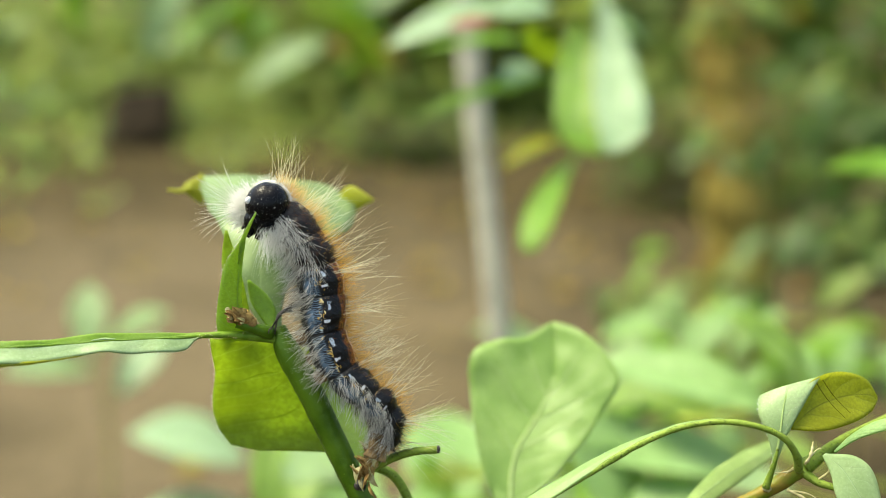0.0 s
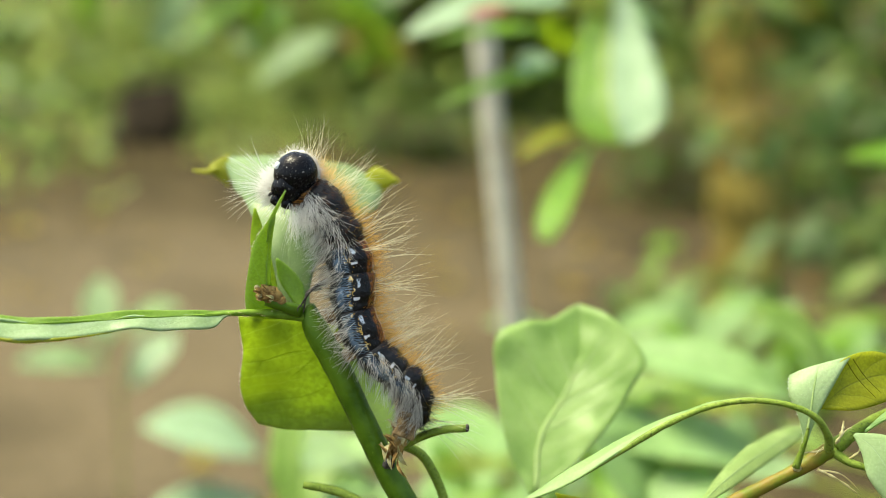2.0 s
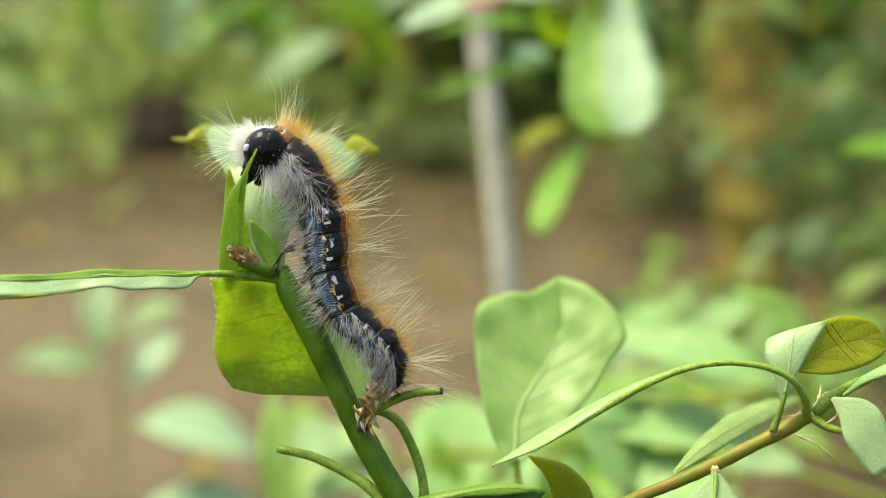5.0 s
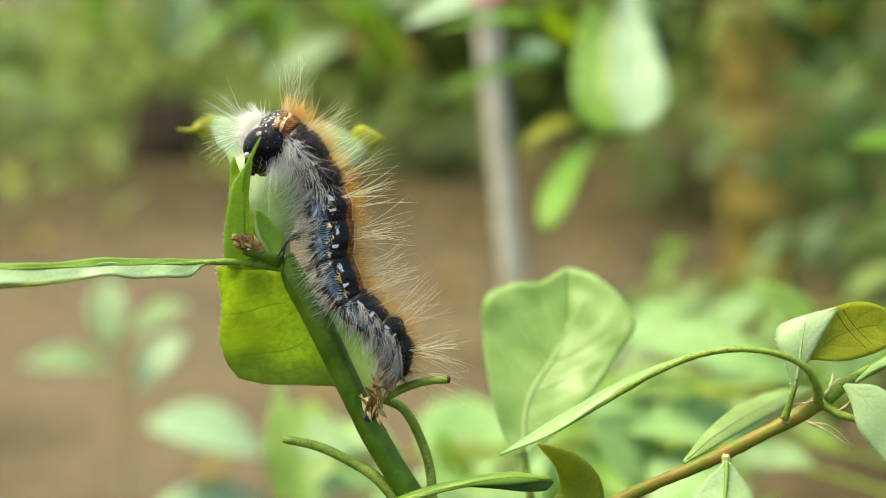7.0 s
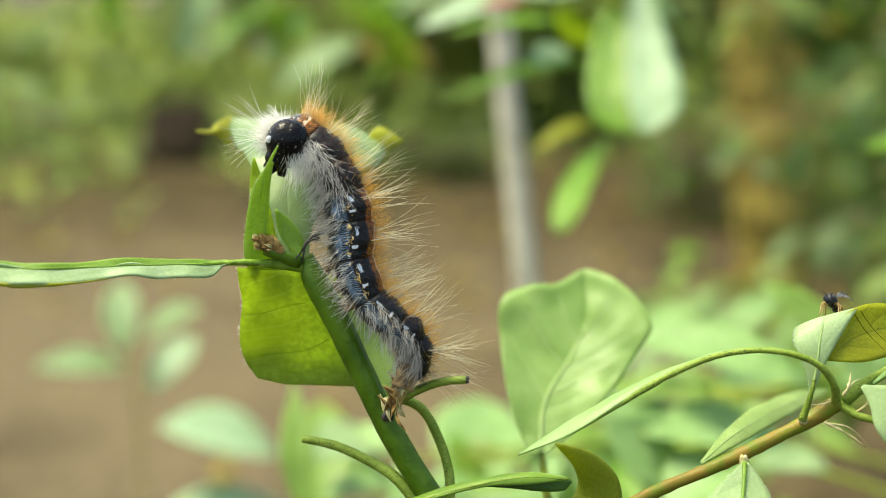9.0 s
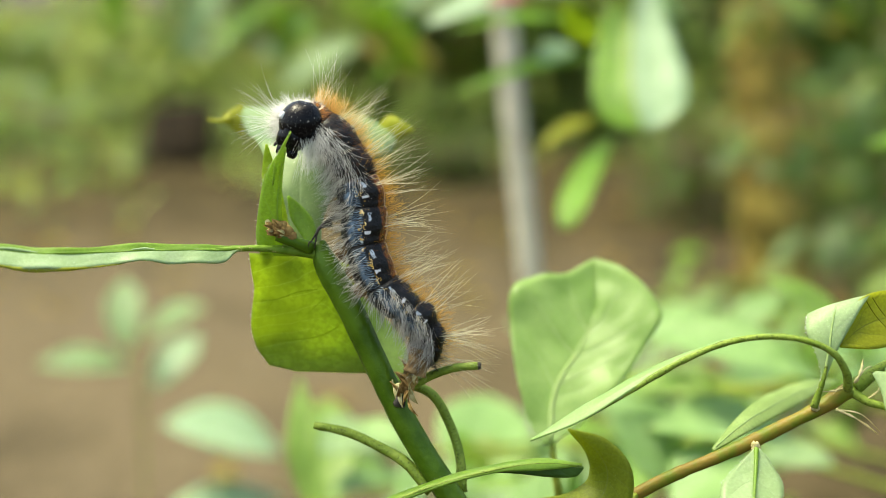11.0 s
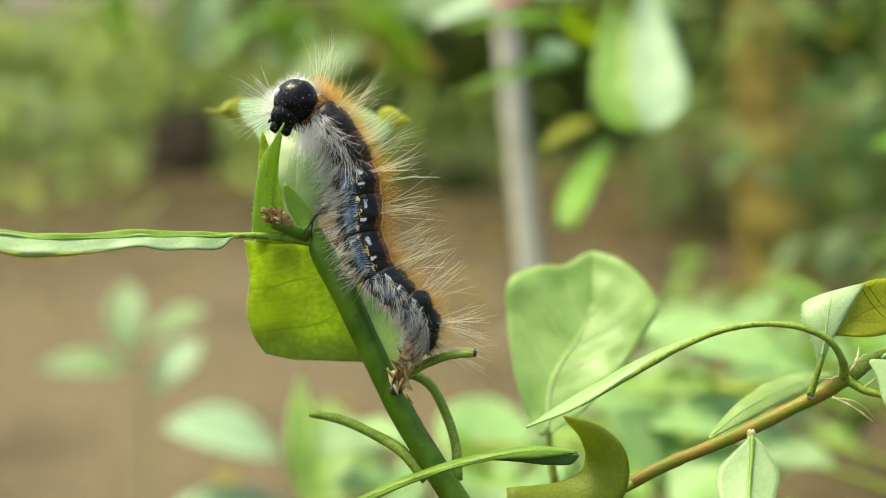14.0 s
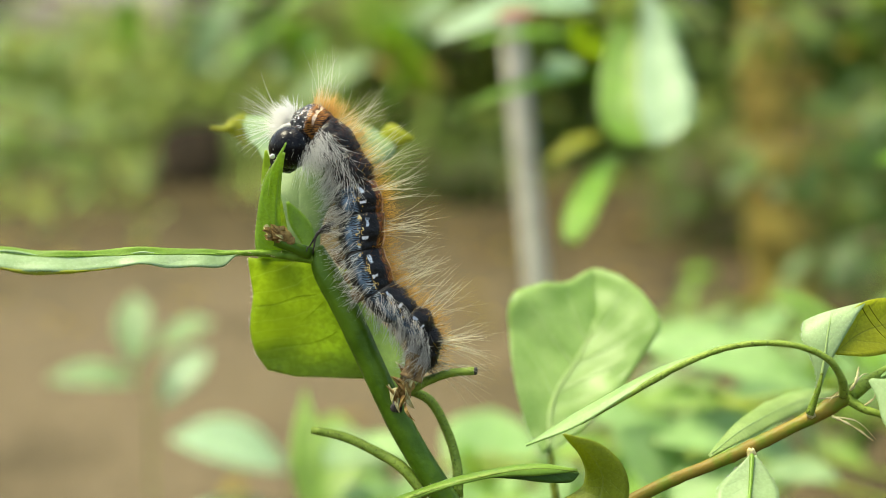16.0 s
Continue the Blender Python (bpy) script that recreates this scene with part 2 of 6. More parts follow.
def hair_material(name, colour, glow, rough=0.3, through=0.65, low=0.85):
    n = Nodes(name)
    r = n.add("ShaderNodeNewGeometry").outputs["Random Per Island"]
    c = n.mix(r, tuple(x * low for x in colour), colour)
    return n.done(c, rough, through, n.mix(r, tuple(x * low for x in glow), glow))


HAIR_WHITE = hair_material("white_hair", (0.97, 0.96, 0.93), (0.97, 0.96, 0.92))
HAIR_SNOW = hair_material("snow_white_hair", (0.99, 0.99, 0.97), (0.99, 0.99, 0.97), through=0.85, low=0.97)
HAIR_APRICOT = hair_material("apricot_hair", (0.98, 0.74, 0.36), (0.99, 0.78, 0.40), through=0.85)
HAIR_RUST = hair_material("rusty_hair", (0.30, 0.11, 0.025), (0.42, 0.16, 0.03), low=0.4)
HAIR_GREY = hair_material("grey_hair", (0.86, 0.84, 0.78), (0.90, 0.88, 0.80), low=0.35)
HAIR_TAN = hair_material("straw_hair", (0.95, 0.93, 0.78), (0.97, 0.94, 0.74), through=0.6)
HAIR_ORANGE = hair_material("orange_hair", (0.96, 0.62, 0.16), (0.99, 0.68, 0.16), through=0.8)
HAIR_BLACK = hair_material("black_hair", (0.02, 0.02, 0.02), (0.02, 0.02, 0.02))


def skin_material(kind="body"):
    """The body's skin by the angle round it (v: 0 at the back's midline, 1 at the belly's) and the place along a segment (u)."""
    n = Nodes("caterpillar_%s_skin" % kind)
    u, v = n.uv()
    wave = n.noise(620.0, 2.0)
    fine = n.noise(2200.0, 2.0)
    grain = n.noise(5200.0, 1.0)
    w = n.math("ADD", n.math("MULTIPLY", v, 0.80), n.math("MULTIPLY", n.math("SUBTRACT", wave, 0.5), 0.05))
    black, blue = (0.005, 0.005, 0.006), (0.125, 0.195, 0.28)
    rust, gold, white = (0.21, 0.060, 0.010), (0.60, 0.37, 0.07), (0.80, 0.82, 0.86)
    # black squiggles over the blue: wavy lines across the body, closest at a segment's ends
    squig = n.add("ShaderNodeTexWave")
    squig.wave_type, squig.bands_direction = "BANDS", "Z"
    squig.inputs["Scale"].default_value, squig.inputs["Distortion"].default_value = 1350.0, 7.0
    squig.inputs["Detail"].default_value, squig.inputs["Detail Scale"].default_value = 1.0, 1.6
    n.link(n.add("ShaderNodeTexCoord").outputs["Object"], squig.inputs["Vector"])
    middle = n.step(n.math("ABSOLUTE", n.math("SUBTRACT", n.math("ADD", u, n.math("MULTIPLY", n.math("SUBTRACT", wave, 0.5), 0.4)), 0.58)), 0.30, 0.16)
    middle = n.math("MULTIPLY", middle, n.step(w, 0.42, 0.47))
    lined = n.math("MAXIMUM", n.step(squig.outputs[1], 0.42, 0.58), n.math("MULTIPLY", middle, n.step(fine, 0.36, 0.46)))
    lined = n.math("MULTIPLY", lined, n.step(n.math("ABSOLUTE", n.math("SUBTRACT", n.math("ADD", u, n.math("MULTIPLY", n.math("SUBTRACT", wave, 0.5), 0.2)), 0.5)), 0.50, 0.43))
    pale = n.mix(n.step(n.noise(900.0, 2.0), 0.45, 0.62), blue, (0.42, 0.49, 0.52))
    side = n.mix(lined, black, n.mix(middle, pale, blue))
    side = n.mix(n.step(w, 0.49, 0.56), side, n.mix(n.step(fine, 0.45, 0.7), (0.008, 0.008, 0.008), (0.050, 0.044, 0.038)))
    skin = n.mix(n.step(w, 0.345, 0.375), black, side)
    # two crooked gold threads between the black patch and the blue
    for at, swing in ((0.372, 0.17), (0.335, 0.13)):
        crook = n.math("ADD", w, n.math("MULTIPLY", n.math("SUBTRACT", n.noise(2300.0 if at > 0.35 else 2700.0, 1.0), 0.5), swing))
        thread = n.math("MULTIPLY", n.step(n.math("ABSOLUTE", n.math("SUBTRACT", crook, at)), 0.012, 0.006), n.step(n.noise(1300.0 if at > 0.35 else 1700.0, 1.0), 0.49, 0.56))
        thread = n.math("MULTIPLY", thread, n.step(n.math("ABSOLUTE", n.math("SUBTRACT", u, 0.5)), 0.47, 0.42))
        skin = n.mix(thread, skin, n.mix(n.step(fine, 0.45, 0.6), gold, (0.78, 0.62, 0.30)))
    # the pale dash across, and the bluish blotch before it
    uu = n.math("ADD", u, n.math("MULTIPLY", n.math("SUBTRACT", fine, 0.5), 0.12))
    dash = n.math("MULTIPLY", n.step(n.math("ABSOLUTE", n.math("SUBTRACT", uu, 0.66)), 0.050, 0.030), n.step(n.math("ABSOLUTE", n.math("SUBTRACT", w, 0.295)), 0.040, 0.028))
    ww = n.math("ADD", w, n.math("MULTIPLY", n.math("SUBTRACT", fine, 0.5), 0.05))
    spot = n.math("MULTIPLY", n.step(n.math("ABSOLUTE", n.math("SUBTRACT", u, 0.25)), 0.13, 0.08), n.step(n.math("ABSOLUTE", n.math("SUBTRACT", ww, 0.285)), 0.024, 0.012))
    skin = n.mix(n.math("MULTIPLY", spot, n.step(grain, 0.34, 0.46)), skin, (0.50, 0.58, 0.68))
    skin = n.mix(dash, skin, white)
    # rust along the back and the pale line on its ridge
    back = n.mix(n.step(fine, 0.40, 0.60), (0.022, 0.010, 0.005), rust)
    back = n.mix(n.math("MULTIPLY", n.step(grain, 0.56, 0.66), 0.5), back, (0.48, 0.20, 0.04))
    if kind == "hind":
        back = n.mix(n.step(fine, 0.45, 0.65), (0.006, 0.005, 0.004), (0.024, 0.012, 0.007))
    skin = n.mix(n.step(w, 0.165, 0.135), skin, back)
    if kind == "body":
        skin = n.mix(n.math("MULTIPLY", n.step(w, 0.040, 0.022), n.step(wave, 0.34, 0.46)), skin, (0.80, 0.62, 0.42))
    gloss, shine = (0.30, 0.3) if kind == "hind" else (0.38, 0.25)
    if kind not in ("body", "hind"):
        dark = n.mix(n.step(fine, 0.56, 0.70), (0.005, 0.004, 0.004), (0.045, 0.017, 0.006))
        flecks = n.math("MULTIPLY", n.step(n.noise(2600.0, 1.0), 0.72, 0.75), n.step(w, 0.12, 0.18))
        dark = n.mix(flecks, dark, n.mix(n.step(wave, 0.45, 0.55), (0.42, 0.46, 0.52), (0.55, 0.30, 0.06)))
        skin = dark
        if kind == "neck":
            # a black front with pale squiggles, then orange brown with one pale bar across
            bands = n.step(squig.outputs[1], 0.40, 0.62)
            brown = n.mix(n.step(n.math("ADD", n.math("MULTIPLY", bands, 0.25), fine), 0.50, 0.74), (0.020, 0.009, 0.004), (0.30, 0.12, 0.02))
            shift = n.math("ADD", u, n.math("MULTIPLY", n.math("SUBTRACT", wave, 0.5), 0.25))
            face = n.mix(n.math("MULTIPLY", bands, n.step(n.noise(2600.0, 1.0), 0.52, 0.58)), (0.006, 0.006, 0.007), (0.62, 0.60, 0.58))
            skin = n.mix(n.step(shift, 0.40, 0.48), face, brown)
            bar = n.math("MULTIPLY", n.step(n.math("ABSOLUTE", n.math("SUBTRACT", shift, 0.70)), 0.060, 0.03), n.step(w, 0.24, 0.17))
            skin = n.mix(n.math("MULTIPLY", bar, n.step(fine, 0.36, 0.44)), skin, (0.72, 0.54, 0.38))
            skin = n.mix(n.step(shift, 0.98, 1.05), skin, dark)
            gloss = 0.28
        else:
            gloss, shine = 0.34, 0.3
        skin = n.mix(n.step(w, 0.50, 0.60), skin, n.mix(n.step(fine, 0.3, 0.6), (0.25, 0.22, 0.18), (0.62, 0.58, 0.5)))
        if kind == "tail":
            skin = dark
    n.bump(n.math("ADD", wave, n.math("ADD", n.math("MULTIPLY", fine, 0.6), n.math("MULTIPLY", grain, 0.2))), 0.8, 0.00028)
    return n.done(skin, gloss, spec=shine)


SKIN, HIND, NECK, NAPE, TAIL = skin_material(), skin_material("hind"), skin_material("neck"), skin_material("nape"), skin_material("tail")


def shell_material():
    n = Nodes("black_head_shell")
    dust, fine = n.noise(3200.0, 2.0), n.noise(700.0, 3.0)
    colour = n.mix(n.step(dust, 0.68, 0.72), (0.005, 0.005, 0.006), (0.30, 0.29, 0.27))
    n.bump(n.math("ADD", fine, n.noise(2600.0, 2.0)), 0.3, 0.00012)
    return n.done(colour, n.math("ADD", 0.2, n.math("MULTIPLY", n.step(dust, 0.5, 0.75), 0.4)), spec=0.16)


SHELL = shell_material()
SPOT = Nodes("white_spot").done((0.85, 0.85, 0.84), 0.35)
COLLAR = bark_material("grey_collar", (0.42, 0.39, 0.34), (0.68, 0.65, 0.58), 1400, 0.6, 0.5)
CLAW = bark_material("dark_leg", (0.02, 0.018, 0.016), (0.08, 0.07, 0.06), 1500, 0.4, 0.4)
PROLEG = bark_material("brown_proleg", (0.10, 0.06, 0.025), (0.34, 0.23, 0.10), 1200, 0.6, 0.5)
WASP_BLACK = bark_material("wasp_black", (0.006, 0.007, 0.009), (0.035, 0.04, 0.05), 2500, 0.3, 0.6)
WASP_LEG = bark_material("wasp_leg_tan", (0.24, 0.15, 0.05), (0.46, 0.32, 0.14), 1500, 0.5, 0.3)


def wing_material():
    n = Nodes("clear_wing")
    f = n.noise(1500.0, 3.0)
    n.bsdf.inputs["Alpha"].default_value = 0.45
    return n.done(n.mix(n.step(f, 0.4, 0.6), (0.06, 0.06, 0.065), (0.35, 0.35, 0.36)), 0.3)


WING = wing_material()

# ---- builders: all in millimetres of the rig (right, ahead, up) ----
ORIGIN = {}


def thing(name, base, label, category, group="", kind=""):
    ob = new(name)
    ob.empty_display_size = 0.002
    ob.matrix_world = RIG @ Matrix.Translation(Vector(base) / 1000)
    ORIGIN[ob.name] = Vector(base)
    return tagged(ob, label, category, group, kind)


def part(name, bm, material, parent, label="", origin=None, kind=""):
    """Links a bmesh as one mesh object under a thing or a part."""
    o = Vector(origin) if origin is not None else ORIGIN[parent.name]
    bm.transform(Matrix.Scale(0.001, 4) @ Matrix.Translation(-o))
    mesh = bpy.data.meshes.new(name)
    bm.to_mesh(mesh)
    bm.free()
    mesh.shade_smooth()
    for m in (material if isinstance(material, (list, tuple)) else (material,)):
        mesh.materials.append(m)
    ob = new(name, mesh)
    ob.parent = parent
    ob.location = (o - ORIGIN[parent.name]) / 1000
    ORIGIN[ob.name] = o
    return tagged(ob, label, kind=kind)


def foot(p, dx=0.0):
    """The place on the ground below a point of the rig, in millimetres."""
    y = p[1] + 60
    return (p[0] + dx, y, (-EYE * 1000 - y * math.sin(radians(TILT))) / math.cos(radians(TILT)) - 35)


def spline(points, n):
    """n + 1 points evenly along a smooth curve through the given ones."""
    p = [np.array(q, float) for q in points]
    if len(p) == 2:
        return [p[0] + (p[1] - p[0]) * i / n for i in range(n + 1)]
    p = [2 * p[0] - p[1], *p, 2 * p[-1] - p[-2]]
    out = []
    for i in range(n + 1):
        s = i / n * (len(p) - 3)
        k = min(int(s), len(p) - 4)
        q = p[k:k + 4]
        # knots by the root of the distance, so that uneven steps don't loop; even knots for plain numbers
        gap = [max(1e-4, math.sqrt(np.linalg.norm(q[j + 1] - q[j]))) if len(q[0]) > 2 else 1.0 for j in range(3)]
        t = [0, gap[0], gap[0] + gap[1], sum(gap)]
        x = t[1] + (s - k) * gap[1]

        def mix(a, b, t0, t1):
            return a * ((t1 - x) / (t1 - t0)) + b * ((x - t0) / (t1 - t0))

        a1, a2, a3 = (mix(q[j], q[j + 1], t[j], t[j + 1]) for j in range(3))
        out.append(mix(mix(a1, a2, t[0], t[2]), mix(a2, a3, t[1], t[3]), t[1], t[2]))
    return out


def tube(bm, points, radii, n=16, sides=10, rough=0.0, seed=0, close=True):
    """A tapered round stem along a curve."""
    pts = [Vector(p) for p in spline(points, n)]
    rad = [float(r[0]) for r in spline([(r,) for r in radii], n)]
    rng = random.Random(seed)
    rings = []
    for i, p in enumerate(pts):
        t = (pts[min(i + 1, n)] - pts[max(i - 1, 0)]).normalized()
        a = t.cross(Vector((0.13, 1, 0.21))).normalized()
        b = t.cross(a)
        k = 1 + rng.uniform(-rough, rough)
        rings.append([bm.verts.new(p + (a * math.cos(w) + b * math.sin(w)) * rad[i] * k * (1 + rng.uniform(-rough, rough) * 0.5))
                      for w in (math.tau * j / sides for j in range(sides))])
    for r, s in zip(rings, rings[1:]):
        for j in range(sides):
            bm.faces.new((r[j], r[(j + 1) % sides], s[(j + 1) % sides], s[j]))
    if close:
        bm.faces.new(rings[0][::-1])
        bm.faces.new(rings[-1])
    return bm


def ball(bm, centre, radii, turn=None, seg=16, rings=10, lump=0.0, seed=0):
    m = Matrix.Translation(centre) @ (turn.to_4x4() if turn is not None else Matrix()) @ Matrix.Diagonal((*radii, 1))
    made = bmesh.ops.create_uvsphere(bm, u_segments=seg, v_segments=rings, radius=1.0)["verts"]
    for v in made:
        if lump:
            v.co *= 1 + lump * noise.noise(v.co * 2.3 + Vector((seed, 0, 0)))
        v.co = m @ v.co
    return made


def blade(bm, mid, left, right, ldir, rdir, nu=28, nv=6, thick=0.22, cup=0.0, ripple=0.0, seed=0, joined=False):
    """A leaf as a thin solid: its midrib, half-widths along it on either side, and the ways in which the halves spread.
    Faces of the upper side take material 0, those of the lower side 1."""
    m = [Vector(p) for p in spline(mid, nu)]
    halves, common = [], Vector((0, -1, 0))
    for widths, ways in ((left, ldir), (right, rdir)):
        ways = ways if isinstance(ways[0], (tuple, list)) else (ways, ways)
        halves.append(([max(0.02, float(w[0])) for w in spline([(w,) for w in widths], nu)], [Vector(w).normalized() for w in spline(ways, nu)]))
    grid = []
    for i in range(nu + 1):
        t = (m[min(i + 1, nu)] - m[max(i - 1, 0)]).normalized()
        row = []
        across = halves[0][1][i] - halves[1][1][i]
        if across.length > 0.6:
            common = across.cross(t).normalized()
        for j in range(-nv, nv + 1):
            w, way = halves[0 if j < 0 else 1]
            a = abs(j) / nv
            n = common if joined else way[i].cross(t).normalized() * (1 if j < 0 else -1)
            p = m[i] + way[i] * (w[i] * a) + n * (cup * w[i] * a * a)
            if ripple:
                p += n * ripple * a * noise.noise(Vector((p.x * 0.28 + seed * 7.1, p.y * 0.28, p.z * 0.28)))
            row.append(p)
        grid.append(row)
    uv = bm.loops.layers.uv.verify()
    nrm = []
    for i in range(nu + 1):
        row = []
        for j in range(2 * nv + 1):
            du = grid[min(i + 1, nu)][j] - grid[max(i - 1, 0)][j]
            dv = grid[i][min(j + 1, 2 * nv)] - grid[i][max(j - 1, 0)]
            c = dv.cross(du)
            row.append(c.normalized() if c.length > 1e-9 else Vector((0, -1, 0)))
        nrm.append(row)
    sheets = []
    for side in (0, 1):
        sheets.append([[bm.verts.new(grid[i][j] + nrm[i][j] * (thick * (0.5 - side) * (1.0 if 0 < j < 2 * nv else 0.6))) for j in range(2 * nv + 1)] for i in range(nu + 1)])

    def face(verts, where, index):
        f = bm.faces.new(verts)
        f.material_index = index
        for loop, (a, b) in zip(f.loops, where):
            loop[uv].uv = (a / nu, b / (2 * nv))

    for i in range(nu):
        for j in range(2 * nv):
            q = [(i, j), (i + 1, j), (i + 1, j + 1), (i, j + 1)]
            face([sheets[0][a][b] for a, b in q][::-1], q[::-1], 0)
            face([sheets[1][a][b] for a, b in q], q, 1)
        for j in (0, 2 * nv):
            q = [(i, j), (i + 1, j)]
            vs = [sheets[0][i][j], sheets[0][i + 1][j], sheets[1][i + 1][j], sheets[1][i][j]]
            face(vs if j == 0 else vs[::-1], (q + q[::-1]) if j == 0 else (q + q[::-1])[::-1], 0)
    for i in (0, nu):
        for j in range(2 * nv):
            vs = [sheets[0][i][j], sheets[0][i][j + 1], sheets[1][i][j + 1], sheets[1][i][j]]
            face(vs if i else vs[::-1], [(i, j), (i, j + 1), (i, j + 1), (i, j)], 0)
    return bm


OVAL = (0.02, 0.55, 0.9, 1.0, 0.85, 0.5, 0.03)
SPOON = (0.02, 0.32, 0.58, 0.82, 0.98, 1.0, 0.88, 0.42)
LANCE = (0.02, 0.6, 1.0, 0.95, 0.7, 0.35, 0.02)


def oval_leaf(bm, base, tip, half, facing=(0, -1, 0.3), profile=OVAL, sag=0.06, cup=0.25, nu=14, nv=3, thick=0.25, ripple=0.3, seed=0):
    """A plain leaf from base to tip whose upper side looks along facing."""
    a, b = Vector(base), Vector(tip)
    t = b - a
    f = Vector(facing).normalized()
    side = t.cross(f).normalized()
    up = side.cross(t).normalized()
    mid = [a, a.lerp(b, 0.35) + up * t.length * sag, a.lerp(b, 0.7) + up * t.length * sag * 0.8, b]
    w = [half * p for p in profile]
    return blade(bm, mid, w, w, -side, side, nu, nv, thick, -cup, ripple, seed)


def rib(bm, mid, r0, r1, n=18):
    return tube(bm, mid, (r0, (r0 + r1) / 2, r1), n, 6)


def hairs(bm, roots, thick=0.032, bend=0.25, seed=0):
    """Tapered bristles: (root, way, length) each."""
    rng = random.Random(seed)
    for p, way, length in roots:
        way = way.normalized()
        a = way.cross(Vector((rng.uniform(-1, 1), rng.uniform(-1, 1), rng.uniform(-1, 1)))).normalized()
        b = way.cross(a)
        rings = []
        for k in range(4):
            s = k / 4
            c = p + way * (length * s) + a * (bend * length * s * s)
            r = thick * (1 - 0.8 * s)
            rings.append([bm.verts.new(c + (a * math.cos(w) + b * math.sin(w)) * r) for w in (0, 2.094, 4.189)])
        top = bm.verts.new(p + way * length + a * (bend * length))
        for r, s in zip(rings, rings[1:]):
            for j in range(3):
                bm.faces.new((r[j], r[(j + 1) % 3], s[(j + 1) % 3], s[j]))
        for j in range(3):
            bm.faces.new((rings[-1][j], rings[-1][(j + 1) % 3], top))
    return bm


# ---- ground and the growth behind ----
def ground():
    bm = bmesh.new()
    n, near = 90, []
    for i in range(n + 1):
        row = []
        for j in range(n + 1):
            x, y = (i / n - 0.5) * 9, -1.0 + j / n * 9
            z = 0.05 * noise.noise(Vector((x * 1.3, y * 1.3, 0))) + 0.018 * noise.noise(Vector((x * 6, y * 6, 3)))
            row.append(bm.verts.new((x, y, z)))
        near.append(row)
    for i in range(n):
        for j in range(n):
            bm.faces.new((near[i][j], near[i + 1][j], near[i + 1][j + 1], near[i][j + 1]))
    rim = [near[i][0] for i in range(n)] + [near[n][j] for j in range(n)] + [near[n - i][n] for i in range(n)] + [near[0][n - j] for j in range(n)]
    far = [bm.verts.new(((v.co.x) * 500, (v.co.y - 3.5) * 500, -0.2)) for v in rim]
    k = len(rim)
    for i in range(k):
        bm.faces.new((rim[i], far[i], far[(i + 1) % k], rim[(i + 1) % k]))
    mesh = bpy.data.meshes.new("ground")
    bm.to_mesh(mesh)
    bm.free()
    mesh.shade_smooth()
    mesh.materials.append(SOIL)
    return tagged(new("ground", mesh), "bare brown soil with crumbs and small hollows", "ground", kind="structure")


ground()


def flat_leaf(bm, p, way, side, length, half, uv, index):
    """A folded leaf of six faces, for growth far behind."""
    up = way.cross(side).normalized()
    a = bm.verts.new(p)
    l1, m1, r1 = (bm.verts.new(p + way * length * 0.35 + side * half * s + up * abs(s) * half * 0.35) for s in (-1, 0, 1))
    l2, m2, r2 = (bm.verts.new(p + way * length * 0.7 + side * half * s * 0.85 + up * (abs(s) * half * 0.35 - length * 0.05)) for s in (-1, 0, 1))
    e = bm.verts.new(p + way * length - up * length * 0.12)
    for vs, us in (((a, l1, m1), ((0, .5), (.35, 0), (.35, .5))), ((a, m1, r1), ((0, .5), (.35, .5), (.35, 1))), ((l1, l2, m2, m1), ((.35, 0), (.7, 0), (.7, .5), (.35, .5))),
                   ((m1, m2, r2, r1), ((.35, .5), (.7, .5), (.7, 1), (.35, 1))), ((l2, e, m2), ((.7, 0), (1, .5), (.7, .5))), ((m2, e, r2), ((.7, .5), (1, .5), (.7, 1)))):
        f = bm.faces.new(vs)
        f.material_index = index
        for loop, q in zip(f.loops, us):
            loop[uv].uv = q


